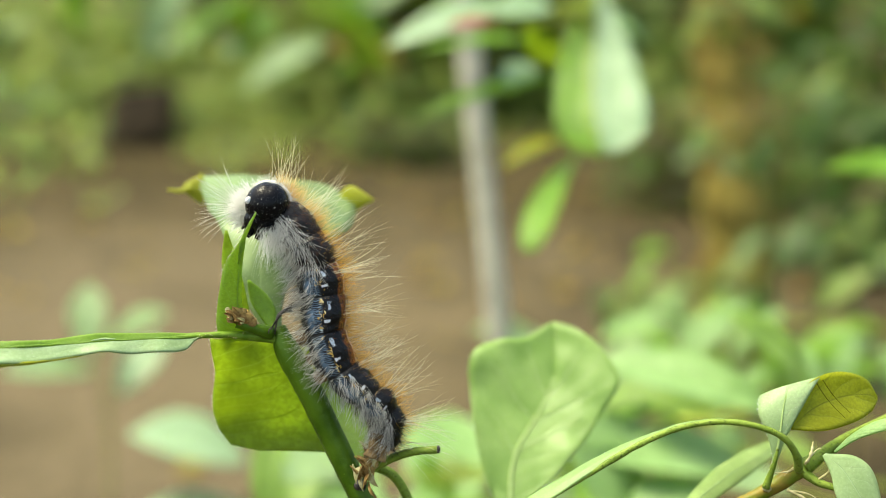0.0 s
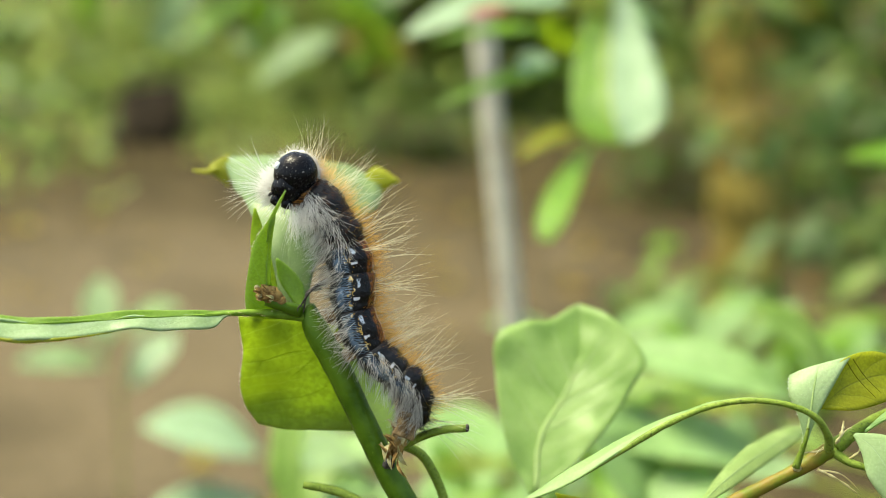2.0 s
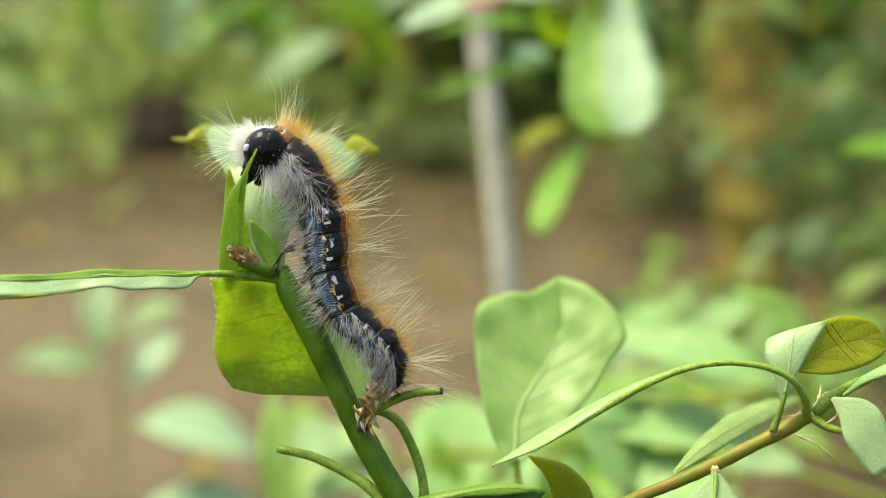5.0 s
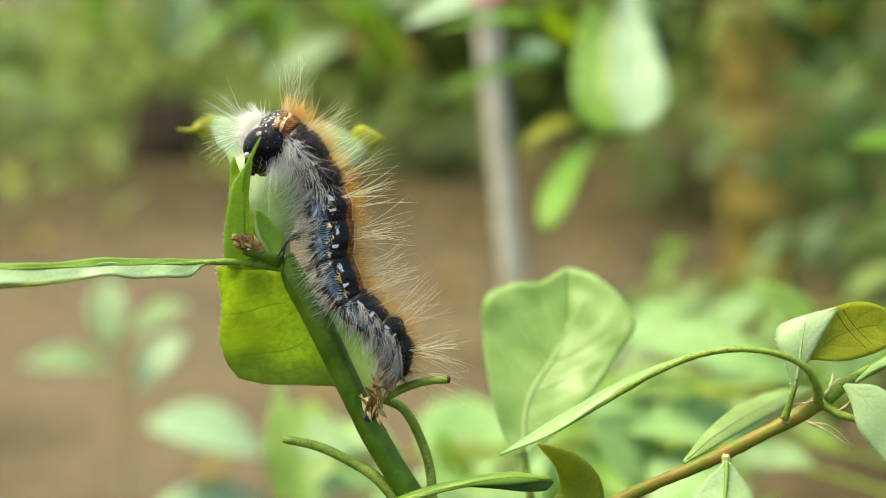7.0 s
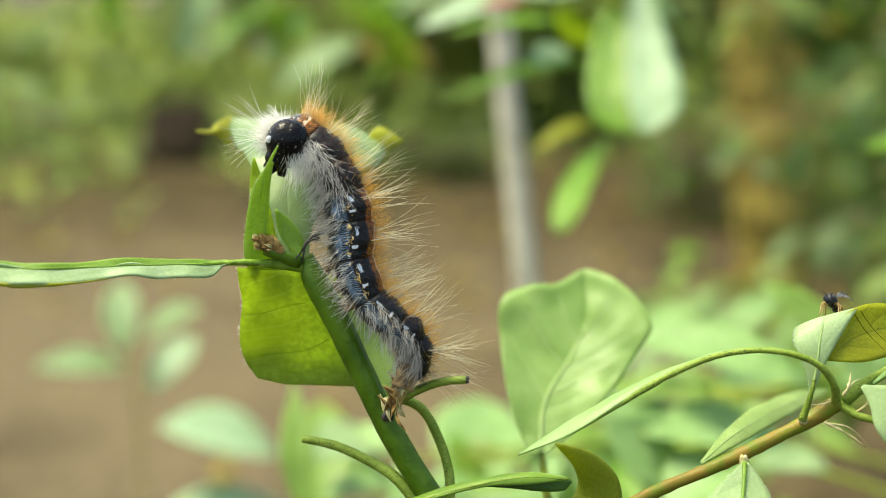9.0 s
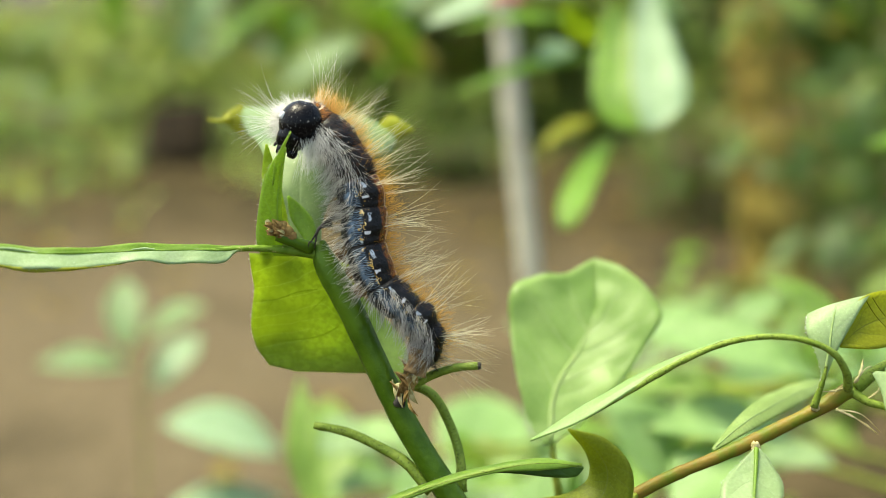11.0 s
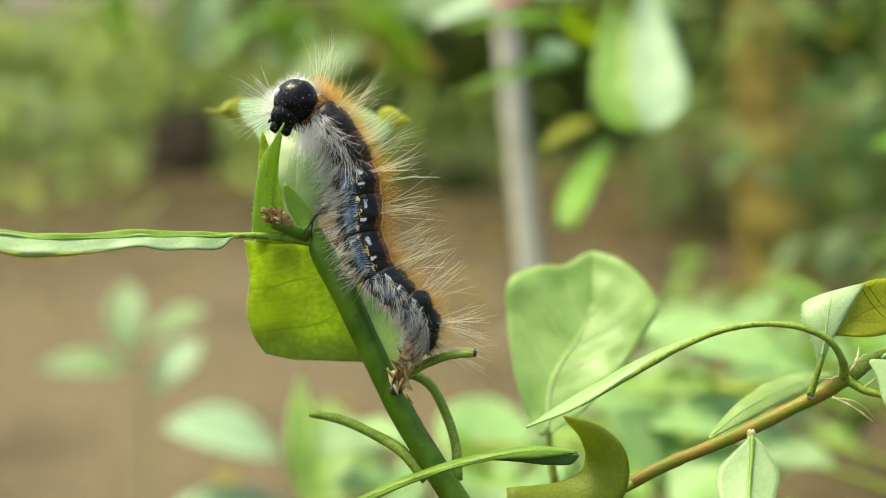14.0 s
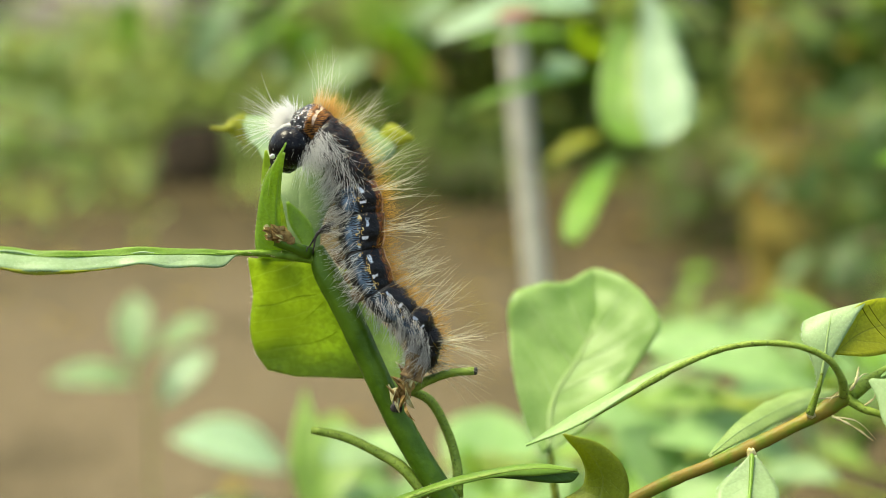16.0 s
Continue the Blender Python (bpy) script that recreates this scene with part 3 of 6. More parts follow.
def shrub(base, height, spread, count, size, label, seed, low=0.1, dry=0.0, materials=None):
    """A bush on the ground: stems, limbs and a crown of single leaves (metres of the world)."""
    rng = random.Random(seed)
    ob = new("shrub")
    ob.location = base
    tagged(ob, label, "bush", "bushes behind")
    wood, crown = bmesh.new(), bmesh.new()
    uv = crown.loops.layers.uv.verify()
    ends = []
    for s in range(rng.randint(4, 6)):
        a = rng.uniform(0, math.tau)
        top = Vector((math.cos(a) * spread * rng.uniform(0.2, 0.7), math.sin(a) * spread * 0.7 * rng.uniform(0.2, 0.7), height * rng.uniform(0.7, 1.0)))
        foot = Vector((rng.uniform(-.05, .05), rng.uniform(-.05, .05), -0.05))
        mid = foot.lerp(top, 0.5) + Vector((rng.uniform(-.1, .1), rng.uniform(-.1, .1), height * 0.12))
        tube(wood, (foot, mid, top), (0.014, 0.009, 0.003), 8, 6)
        for k in range(9):
            f = rng.uniform(low, 1.0)
            q = foot.lerp(mid, f * 2) if f < 0.5 else mid.lerp(top, f * 2 - 1)
            b = rng.uniform(0, math.tau)
            e = q + Vector((math.cos(b), math.sin(b), rng.uniform(-0.3, 0.6))) * spread * rng.uniform(0.2, 0.6)
            tube(wood, (q, q.lerp(e, 0.5) + Vector((0, 0, 0.03)), e), (0.006, 0.004, 0.0015), 5, 5)
            ends.append((q, e))
    for i in range(count):
        q, e = rng.choice(ends)
        p = q.lerp(e, rng.uniform(0.15, 1.05)) + Vector((rng.gauss(0, 1), rng.gauss(0, 1), rng.gauss(0, 1))) * 0.05
        way = Vector((rng.uniform(-1, 1), rng.uniform(-1, 1), rng.uniform(-0.7, 0.5))).normalized()
        side = way.cross(Vector((rng.uniform(-.4, .4), rng.uniform(-.4, .4), 1))).normalized()
        k = size * rng.uniform(0.6, 1.3)
        flat_leaf(crown, p, way, side, k, k * rng.uniform(0.18, 0.26), uv, 1 if rng.random() < dry else 0)
    for name, bm, mats, kind in (("stem", wood, (TWIG_FAR,), ""), ("crown", crown, materials or (LEAF_FAR, LEAF_DRY), "stuff")):
        mesh = bpy.data.meshes.new(name)
        bm.to_mesh(mesh)
        bm.free()
        for m in mats:
            mesh.materials.append(m)
        c = new(name, mesh)
        c.parent = ob
        tagged(c, kind=kind)
    return ob


# The lowest shrubs are added as dark fillers for shaded gaps under the bushes.
for i, (x, y, h, s, c, z) in enumerate((
        (-1.55, 4.1, 0.42, 0.6, 1500, 0.06), (-0.8, 4.9, 0.5, 0.6, 1500, 0.06), (-0.1, 4.6, 1.0, 0.75, 2400, 0.07), (0.55, 4.3, 1.0, 0.75, 2400, 0.07),
        (1.05, 2.6, 0.9, 0.62, 2600, 0.065), (0.75, 1.85, 0.5, 0.36, 1300, 0.05), (1.2, 1.9, 0.8, 0.5, 2000, 0.055), (-2.3, 3.9, 0.6, 0.8, 1500, 0.07), (2.2, 3.4, 1.3, 0.9, 1800, 0.08),
        (-0.45, 4.3, 0.6, 0.5, 1600, 0.06), (-1.15, 4.7, 0.45, 0.5, 1300, 0.06), (0.12, 4.1, 0.7, 0.5, 1800, 0.06), (-0.16, 3.2, 0.14, 0.13, 400, 0.035), (-0.02, 3.3, 0.1, 0.12, 300, 0.035), (0.5, 2.5, 0.22, 0.2, 700, 0.035), (0.72, 2.3, 0.3, 0.2, 700, 0.035))):
    # right-hand bushes take the darker leaf: the thicket's shade is in their colour
    shrub((x, y, 0), h, s, c, z, "leafy green bush with small oval leaves" if h > 0.35 else "low dark shrub added for a shaded gap under the bushes", 10 + i, low=0.08, dry=0.03, materials=(LEAF_DARK, LEAF_DRY) if x > 0.1 or h < 0.35 else None)
for i, (x, y, h) in enumerate(((-2.6, 5.6, 2.2), (-1.2, 5.2, 2.0), (0.1, 5.6, 2.3), (1.4, 5.3, 2.1), (2.8, 5.6, 2.3), (-4.2, 5.9, 2.3), (4.3, 5.9, 2.3), (-0.6, 5.4, 1.8), (0.75, 5.3, 1.8))):
    # hedge on the right likewise has its shade put into darker leaves
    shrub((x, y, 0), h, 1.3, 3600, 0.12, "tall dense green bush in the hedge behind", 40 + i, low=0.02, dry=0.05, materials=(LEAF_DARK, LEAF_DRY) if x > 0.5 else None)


def litter(name, label, category, count, size, place, materials, seed, lift):
    """Many small leaves on the ground (metres of the world)."""
    rng = random.Random(seed)
    bm = bmesh.new()
    uv = bm.loops.layers.uv.verify()
    made = 0
    while made < count:
        x, y = rng.uniform(-4.4, 4.4), rng.uniform(0.2, 7.9)
        edge = 0.9 * noise.noise(Vector((x * 0.9, y * 0.9, 7)))
        fade = min(1, max(0, (4.2 - abs(x) + edge) / 1.8)) * min(1, max(0, (y - 0.7 + edge) / 0.8)) * min(1, max(0.1, (6.5 - y) / 1.2))
        if rng.random() > place(x, y) * fade or (2.2 < y < 3.75 and abs(x + 0.25 * y) < 0.11):
            continue
        made += 1
        z = 0.05 * noise.noise(Vector((x * 1.3, y * 1.3, 0))) + 0.018 * noise.noise(Vector((x * 6, y * 6, 3))) + 0.004 + rng.random() ** 2 * lift
        way = Vector((rng.uniform(-1, 1), rng.uniform(-1, 1), rng.uniform(-0.1, 0.5 if lift > 0.02 else 0.1))).normalized()
        side = way.cross(Vector((rng.uniform(-.3, .3), rng.uniform(-.3, .3), 1))).normalized()
        k = size * rng.uniform(0.6, 1.4)
        flat_leaf(bm, Vector((x, y, z)), way, side, k, k * rng.uniform(0.2, 0.35), uv, rng.randrange(len(materials)))
    mesh = bpy.data.meshes.new(name)
    bm.to_mesh(mesh)
    bm.free()
    for m in materials:
        mesh.materials.append(m)
    return tagged(new(name, mesh), label, category, kind="stuff")


litter("leaf_litter", "dry brown fallen leaves on bare soil", "fallen leaves", 1500, 0.04, lambda x, y: 0.5, (LEAF_DRY,), 61, 0.006)
litter("undergrowth", "low green herbs under the bushes", "herbs", 17000, 0.045, lambda x, y: min(1, max(0, (y - (3.2 if x > -0.4 else 2.25)) / (1.2 if x > -0.4 else 1.8))) if x < 0.5 else min(1, max(0, (y - 2.1 + (x - 0.6)) / 1.0)), (LEAF_FAR, LEAF_FAR, LEAF_FAR, LEAF_FAR, LEAF_FAR, LEAF_DARK), 62, 0.26)


def stump():
    """A low stump shape with a ragged rim, added for a shaded gap (metres of the world)."""
    base = (-0.93, 3.72, 0.0)
    ob = new("shaded_gap_stump")
    ob.location = base
    tagged(ob, "dark stump shape added for a shaded gap among low herbs", "stump")
    for name, bm in (("trunk", bmesh.new()), ("root", bmesh.new()), ("root", bmesh.new())):
        if name == "trunk":
            tube(bm, ((0, 0, -0.05), (0.005, 0, 0.06), (-0.01, 0.01, 0.17)), (0.17, 0.15, 0.09), 10, 18, 0.1, 71)
        else:
            k = 1 if len(ob.children) % 2 else -1
            tube(bm, ((0.05 * k, -0.03, 0.04), (0.11 * k, -0.06, 0.015), (0.17 * k, -0.08, -0.03)), (0.035, 0.025, 0.012), 8, 8, 0.15, 72 + k)
        mesh = bpy.data.meshes.new(name)
        bm.to_mesh(mesh)
        bm.free()
        mesh.shade_smooth()
        mesh.materials.append(GAP_DARK)
        c = new(name, mesh)
        c.parent = ob
        tagged(c)


stump()


def ball_part(balls):
    bm = bmesh.new()
    for i, (p, r) in enumerate(balls):
        ball(bm, p, (r * 1.2, r, r), lump=0.35, seed=i, seg=12, rings=8)
    return bm


def stake():
    a, b = Vector((21.0, 420.0, -39.9)), Vector((6.2, 420.0, 100.3))
    ob = thing("wooden_stake", a, "grey weathered wooden stake leaning in bare soil", "stake")
    way = (b - a).normalized()
    bm = tube(bmesh.new(), (a - way * 345, a, b, b + way * 260), (4.5, 4.35, 4.2, 4.0), 30, 12, 0.04, 3)
    pole = part("pole", bm, POLE, ob)
    for k, (f, a0) in enumerate(((0.18, -0.6), (0.52, 0.5), (0.8, -0.2))):
        p = a.lerp(b, f) + Vector((math.sin(a0) * 4.2, -math.cos(a0) * 4.2, 0))
        part("knot", ball_part(((p, 1.1), (p + way * 0.8, 0.8))), TWIG_FAR, pole, "small dark knot")


stake()


# ---- the oak shoot that carries the caterpillar ----
TOP, LOW, THIN = (LEAF_TOP, LEAF_UNDER), (LEAF_UNDER, LEAF_TOP), (LEAF_LIT, LEAF_LIT)


EATEN = []


def fringe(leaf, nu, nv, j, seed, count=110, length=0.4):
    """Fine pale hairs along a blade's margin: row j of its grid."""
    rng = random.Random(seed)
    o, n = ORIGIN[leaf.name], 2 * nv + 1
    inner = 1 if j == 0 else j - 1
    edge = [leaf.data.vertices[i * n + j].co * 1000 + o for i in range(nu + 1)]
    core = [leaf.data.vertices[i * n + inner].co * 1000 + o for i in range(nu + 1)]
    roots = []
    for k in range(count):
        x = rng.uniform(0, nu - 0.01)
        i = int(x)
        p = edge[i].lerp(edge[i + 1], x - i)
        way = (edge[i] - core[i]).normalized() + Vector((rng.gauss(0, .45), rng.gauss(0, .45), rng.gauss(0, .45)))
        roots.append((p, way, length * rng.uniform(0.2, 0.75)))
    part("fringe", hairs(bmesh.new(), roots[::2], 0.018, 0.3, seed), HAIR_WHITE, leaf, "fine pale hairs on the margin", kind="stuff")


def on_blade(leaf, nu, nv, line, n=16, sheet=0):
    """Points on a blade's upper sheet: (u along the midrib from 0 to 1, v across from -1 to 1) each."""
    o, wide = ORIGIN[leaf.name], 2 * nv + 1
    out = []
    for q in spline([(a, b, 0.0) for a, b in line], n):
        x, y = min(nu - 1e-3, max(0.0, q[0] * nu)), min(wide - 1 - 1e-3, max(0.0, (q[1] + 1) * nv))
        i, j = int(x), int(y)
        p = [leaf.data.vertices[sheet * (nu + 1) * wide + a * wide + b].co * 1000 + o for a, b in ((i, j), (i + 1, j), (i, j + 1), (i + 1, j + 1))]
        out.append(p[0].lerp(p[1], x - i).lerp(p[2].lerp(p[3], x - i), y - j))
    return out


def vein(leaf, nu, nv, line, r0, r1, material, name="side_vein", sheet=0):
    part(name, tube(bmesh.new(), on_blade(leaf, nu, nv, line, 16, sheet), (r0, (r0 + r1) / 2, r1), 22, 6, 0.12, 5), material, leaf)


def main_shoot():
    ob = thing("oak_shoot", (4.3, 129.0, -47.0), "green oak shoot with half-eaten young leaves and a dry bud", "plant")
    stem = part("stem", tube(bmesh.new(), ((4.3, 129.0, -47.0), (0.8, 129.0, -42.0), (-5.0, 129.0, -33.3), (-8.6, 129.0, -27.4), (-11.7, 128.6, -21.1), (-14.6, 128.0, -14.9), (-16.8, 128.0, -11.0), (-17.8, 128.0, -8.4)),
                             (1.45, 1.4, 1.38, 1.36, 1.36, 1.42, 1.35, 0.75), 40, 16, 0.02, 1), STEM, ob)
    part("lower_stem", tube(bmesh.new(), ((4.2, 129.0, -46.8), foot((4.3, 129.0, -47.0), 40)), (1.45, 3.2), 16, 14, 0.04, 2), STEM, ob)
    for dx, dz in ((-0.3, -0.15),):
        line = [(p[0] + dx, p[1] - 1.08, p[2] + dz) for p in ((-5.0, 129.0, -33.3), (-8.6, 129.0, -27.4), (-11.7, 128.6, -21.1), (-14.6, 128.0, -14.9), (-16.6, 128.0, -11.3))]
        part("ridge", tube(bmesh.new(), line, (0.12, 0.15, 0.16, 0.15, 0.06), 60, 7, 0.35, 7), STEM_RIDGE, stem)
    part("scar", tube(bmesh.new(), ((-8.9, 127.8, -25.4), (-9.3, 127.2, -25.6)), (0.75, 0.35), 3, 8, 0.1, 2), CLAW, stem, "dark leaf scar")
    # side twigs
    part("twig", tube(bmesh.new(), ((-18.5, 131.0, -28.4), (-14.9, 131.0, -29.1), (-11.1, 130.5, -30.7), (-8.5, 129.5, -32.0), (-5.5, 129.0, -35.1)), (0.42, 0.5, 0.55, 0.62, 0.7), 16, 9, 0.05, 3), ARCH, ob, "speckled pale green stub")
    part("twig", tube(bmesh.new(), ((-7.8, 130.0, -23.7), (-5.5, 131.0, -25.0), (-3.7, 131.5, -28.1), (-2.5, 131.0, -31.8), (-2.3, 130.0, -35.3)), (0.55, 0.55, 0.55, 0.55, 0.6), 16, 9, 0.05, 4), ARCH, ob)
    stub = part("twig", tube(bmesh.new(), ((-8.0, 128.5, -23.9), (-5.8, 128.0, -22.7), (-3.1, 127.0, -21.7), (-0.6, 126.5, -21.4)), (0.55, 0.5, 0.44, 0.44), 14, 9, 0.05, 5), ARCH, ob)
    bm = bmesh.new()
    ball(bm, (-0.5, 126.5, -21.4), (0.25, 0.45, 0.45), seg=10, rings=6)
    part("cut_end", bm, CLAW, stub, "dark dry cut end")
    # dry bud under the caterpillar's hind claspers
    rng = random.Random(5)
    c = Vector((-8.1, 127.4, -23.6))
    core = bmesh.new()
    ball(core, c, (0.75, 0.7, 1.3), lump=0.6, seed=3)
    bud = part("bud", core, BUD, ob, "dry brown bud with loose scales")
    for i in range(26):
        a = rng.uniform(0, math.tau)
        way = Vector((math.cos(a) * 0.55 - 0.1, -0.25 + 0.4 * math.sin(a), rng.choice((1.0, 0.8, -0.9)) + 0.3 * math.sin(a)))
        p = c + Vector((rng.uniform(-0.8, 0.8), rng.uniform(-0.7, 0.2), rng.uniform(-1.2, 1.5)))
        part("bud_scale", oval_leaf(bmesh.new(), p, p + way.normalized() * rng.uniform(1.1, 2.4), rng.uniform(0.16, 0.34), (rng.uniform(-1, 1), -1, 0.3), LANCE, 0.25, 0.7, 8, 2, 0.06, 0.35, i), (BUD, HUSK, BUD)[i % 3], bud)
    tip = part("bud", ball_part((((-21.9, 126.0, -7.0), 0.85), ((-21.2, 126.0, -7.35), 0.85), ((-20.5, 126.2, -7.9), 0.6))), BUD, ob, "brown bud tip at the shoot's end")
    for i in range(14):
        p = Vector((rng.uniform(-22.4, -20.6), 125.4, rng.uniform(-7.9, -6.6)))
        way = Vector((rng.gauss(-0.8, 0.22), rng.gauss(-0.1, 0.2), rng.gauss(0.4, 0.22))).normalized()
        part("bud_scale", oval_leaf(bmesh.new(), p, p + way * rng.uniform(0.5, 1.0), rng.uniform(0.16, 0.3), (rng.uniform(-0.6, 0.6), -1, 0.3), LANCE, 0.2, 0.6, 6, 2, 0.06, 0.3, i), HUSK if i % 4 == 0 else BUD, tip)
    part("bud_stalk", tube(bmesh.new(), ((-21.8, 126.2, -7.7), (-20.1, 126.4, -8.5), (-18.5, 127.5, -9.1)), (0.75, 0.62, 0.8), 8, 10, 0.05, 6), STEM, ob)

    # narrow leaf, seen on edge
    mid = ((-25.4, 125.9, -9.2), (-26.2, 125.6, -9.25), (-27.0, 125.4, -9.4), (-29.4, 124.6, -9.4), (-31.4, 124.0, -9.4), (-36.8, 122.0, -9.6), (-40.5, 120.6, -9.8), (-45.0, 119.0, -9.9), (-48.3, 118.0, -9.6), (-52.2, 116.5, -9.6), (-58.0, 114.5, -9.5))
    leaf = part("leaf", blade(bmesh.new(), mid, (0.1, 0.12, 0.12, 0.12, 0.12, 0.12, 0.12, 0.12, 0.12, 0.12, 0.1), (0.15, 0.5, 1.35, 1.75, 1.7, 1.65, 2.0, 2.15, 1.9, 1.6, 0.9),
                              (0.02, 0.7, 0.6), (-0.04, -0.62, -0.80), 64, 6, 0.26, 0.10, 0.9, 2), (NARROW_MINT, NARROW_MINT), ob, "narrow young leaf seen on edge, pale underside wrinkled")
    fringe(leaf, 64, 6, 12, 304, 160, 0.3)
    fold = part("leaf_fold", blade(bmesh.new(), [(x, y - 0.05, z + 0.03) for x, y, z in mid], (0.3, 0.42, 0.52, 0.62, 0.66, 0.85, 0.5, 0.72, 0.72, 0.6, 0.4), (0.12, 0.14, 0.16, 0.18, 0.18, 0.2, 0.2, 0.2, 0.2, 0.2, 0.15),
                                   (0.02, 0.55, 0.8), (0.0, -0.7, -0.6), 64, 4, 0.26, 0.1, 0.35, 21), (NARROW_TOP, NARROW_TOP), leaf, "yellow-green margin folded up")
    fringe(fold, 64, 4, 0, 303, 150, 0.25)
    rim = [(x, y - 0.60 * w, z - 0.78 * w) for (x, y, z), w in zip(mid[5:10], (1.65, 2.0, 2.12, 1.9, 1.6))]
    part("leaf_fold", tube(bmesh.new(), rim, (0.06, 0.16, 0.24, 0.12, 0.05), 30, 7, 0.25, 9), LEAF_YELLOW, leaf, "yellow lower margin")
    stalk = ((-17.8, 128.0, -9.6), (-20.7, 127.2, -9.35), (-24.0, 126.3, -9.15), (-26.8, 125.5, -9.3), (-30.0, 124.5, -9.35))
    petiole = part("petiole", tube(bmesh.new(), stalk, (0.75, 0.5, 0.36, 0.28, 0.08), 24, 9, 0.05, 8), STEM_RIDGE, leaf)
    rng2 = random.Random(12)
    for k in range(26):
        p = Vector(spline(stalk[:4], 40)[rng2.randrange(6, 40)]) + Vector((0, -0.4, rng2.uniform(-0.3, 0.32)))
        bm = bmesh.new()
        ball(bm, p, (rng2.uniform(0.04, 0.08),) * 3, seg=6, rings=4)
        part("speck", bm, HUSK, petiole)

    # lower leaf, lit through from behind
    mid = ((-17.0, 129.5, -10.2), (-17.3, 131.0, -14.0), (-18.4, 132.5, -16.9), (-19.5, 133.5, -19.1), (-20.4, 134.0, -21.2), (-20.8, 134.0, -22.8))
    leaf = part("leaf", blade(bmesh.new(), mid, (8.3, 7.8, 7.2, 6.3, 4.9, 3.2), (2.5, 3.6, 4.9, 6.2, 7.6, 8.4),
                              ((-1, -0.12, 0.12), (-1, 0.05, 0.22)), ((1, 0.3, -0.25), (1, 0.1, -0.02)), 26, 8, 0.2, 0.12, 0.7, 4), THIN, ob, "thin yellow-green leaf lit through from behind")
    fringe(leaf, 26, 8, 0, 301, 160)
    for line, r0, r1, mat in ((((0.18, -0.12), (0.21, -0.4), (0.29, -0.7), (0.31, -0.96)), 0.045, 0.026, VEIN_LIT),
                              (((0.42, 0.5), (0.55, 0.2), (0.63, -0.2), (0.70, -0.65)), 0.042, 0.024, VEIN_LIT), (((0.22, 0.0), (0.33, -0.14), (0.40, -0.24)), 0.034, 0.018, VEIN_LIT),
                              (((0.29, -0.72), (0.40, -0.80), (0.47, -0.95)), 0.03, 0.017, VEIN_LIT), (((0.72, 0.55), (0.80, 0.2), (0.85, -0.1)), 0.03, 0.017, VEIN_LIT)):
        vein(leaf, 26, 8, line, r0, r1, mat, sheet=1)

    part("leaf", blade(bmesh.new(), ((-14.9, 141.0, -14.1), (-12.9, 139.0, -18.1), (-11.2, 136.5, -21.4), (-10.0, 134.0, -24.2)), (0.1, 0.9, 0.9, 0.1), (0.2, 2.3, 2.7, 0.9),
                       (-0.8, 0.1, -0.4), (0.9, 0.35, 0.1), 18, 5, 0.22, 0.1, 0.3, 41), (LEAF_YOUNG, LEAF_YOUNG), ob, "pale green half leaf behind the stem")
    # the blade that is being eaten: a folded strip that rises before the head
    mid = ((-20.5, 128.6, -9.9), (-21.5, 127.2, -8.3), (-21.8, 125.6, -5.7), (-21.3, 123.6, -2.3), (-20.8, 122.2, -0.4), (-20.3, 121.2, 1.0))
    leaf = part("leaf", blade(bmesh.new(), mid, (3.6, 2.7, 2.0, 1.6, 1.0, 0.4), (0.6, 0.5, 0.5, 0.35, 0.25, 0.12),
                              ((-1, -0.15, -0.05), (-0.95, -0.3, -0.25)), ((0.85, 0.35, 0), (0.8, 0.4, 0)), 28, 5, 0.24, 0.25, 0.25, 6), (LEAF_YOUNG, LEAF_TOP), ob, "young leaf strip being eaten from its tip")
    fringe(leaf, 28, 5, 0, 302, 140)
    part("midrib", rib(bmesh.new(), mid, 0.10, 0.04), LEAF_YOUNG, leaf)
    mid = ((-21.2, 122.7, -1.5), (-20.4, 121.2, 0.8), (-19.6, 120.3, 2.4), (-18.9, 119.7, 3.7))
    EATEN.append(part("leaf_tip", blade(bmesh.new(), mid, (0.05, 0.36, 0.26, 0.04), (0.05, 0.1, 0.08, 0.03), (-0.95, -0.3, -0.25), (0.5, 0.85, 0), 14, 4, 0.22, 0.1, 0.1, 61), (LEAF_YOUNG, LEAF_TOP), leaf, "gnawed tip that shrinks as it is eaten"))
    mid = ((-21.7, 129.5, -9.1), (-22.2, 128.6, -4.9), (-22.7, 128.0, -1.3), (-23.3, 127.4, 2.0))
    part("leaf", blade(bmesh.new(), mid, (1.6, 1.5, 1.2, 0.15), (1.0, 0.8, 0.5, 0.1), ((-1, -0.2, 0), (-1, 0, 0)), ((1, 0.3, 0), (1, 0.2, 0)), 18, 4, 0.22, 0.1, 0.3, 7), THIN, ob, "gnawed green leaf strip behind the first")

    mid = ((-18.6, 129.4, -8.8), (-19.3, 129.8, -6.9), (-20.2, 129.8, -5.2), (-21.3, 129.4, -3.4))
    part("leaf", blade(bmesh.new(), mid, (0.3, 0.9, 1.0, 0.1), (0.3, 1.0, 0.8, 0.1), ((-0.9, -0.2, -0.3), (-0.8, -0.2, -0.5)), ((0.9, 0.1, 0.3), (0.8, 0.1, 0.5)), 16, 4, 0.22, 0.2, 0.25, 43), (NARROW_TOP, NARROW_TOP), ob, "small dark green leaf behind the bud")
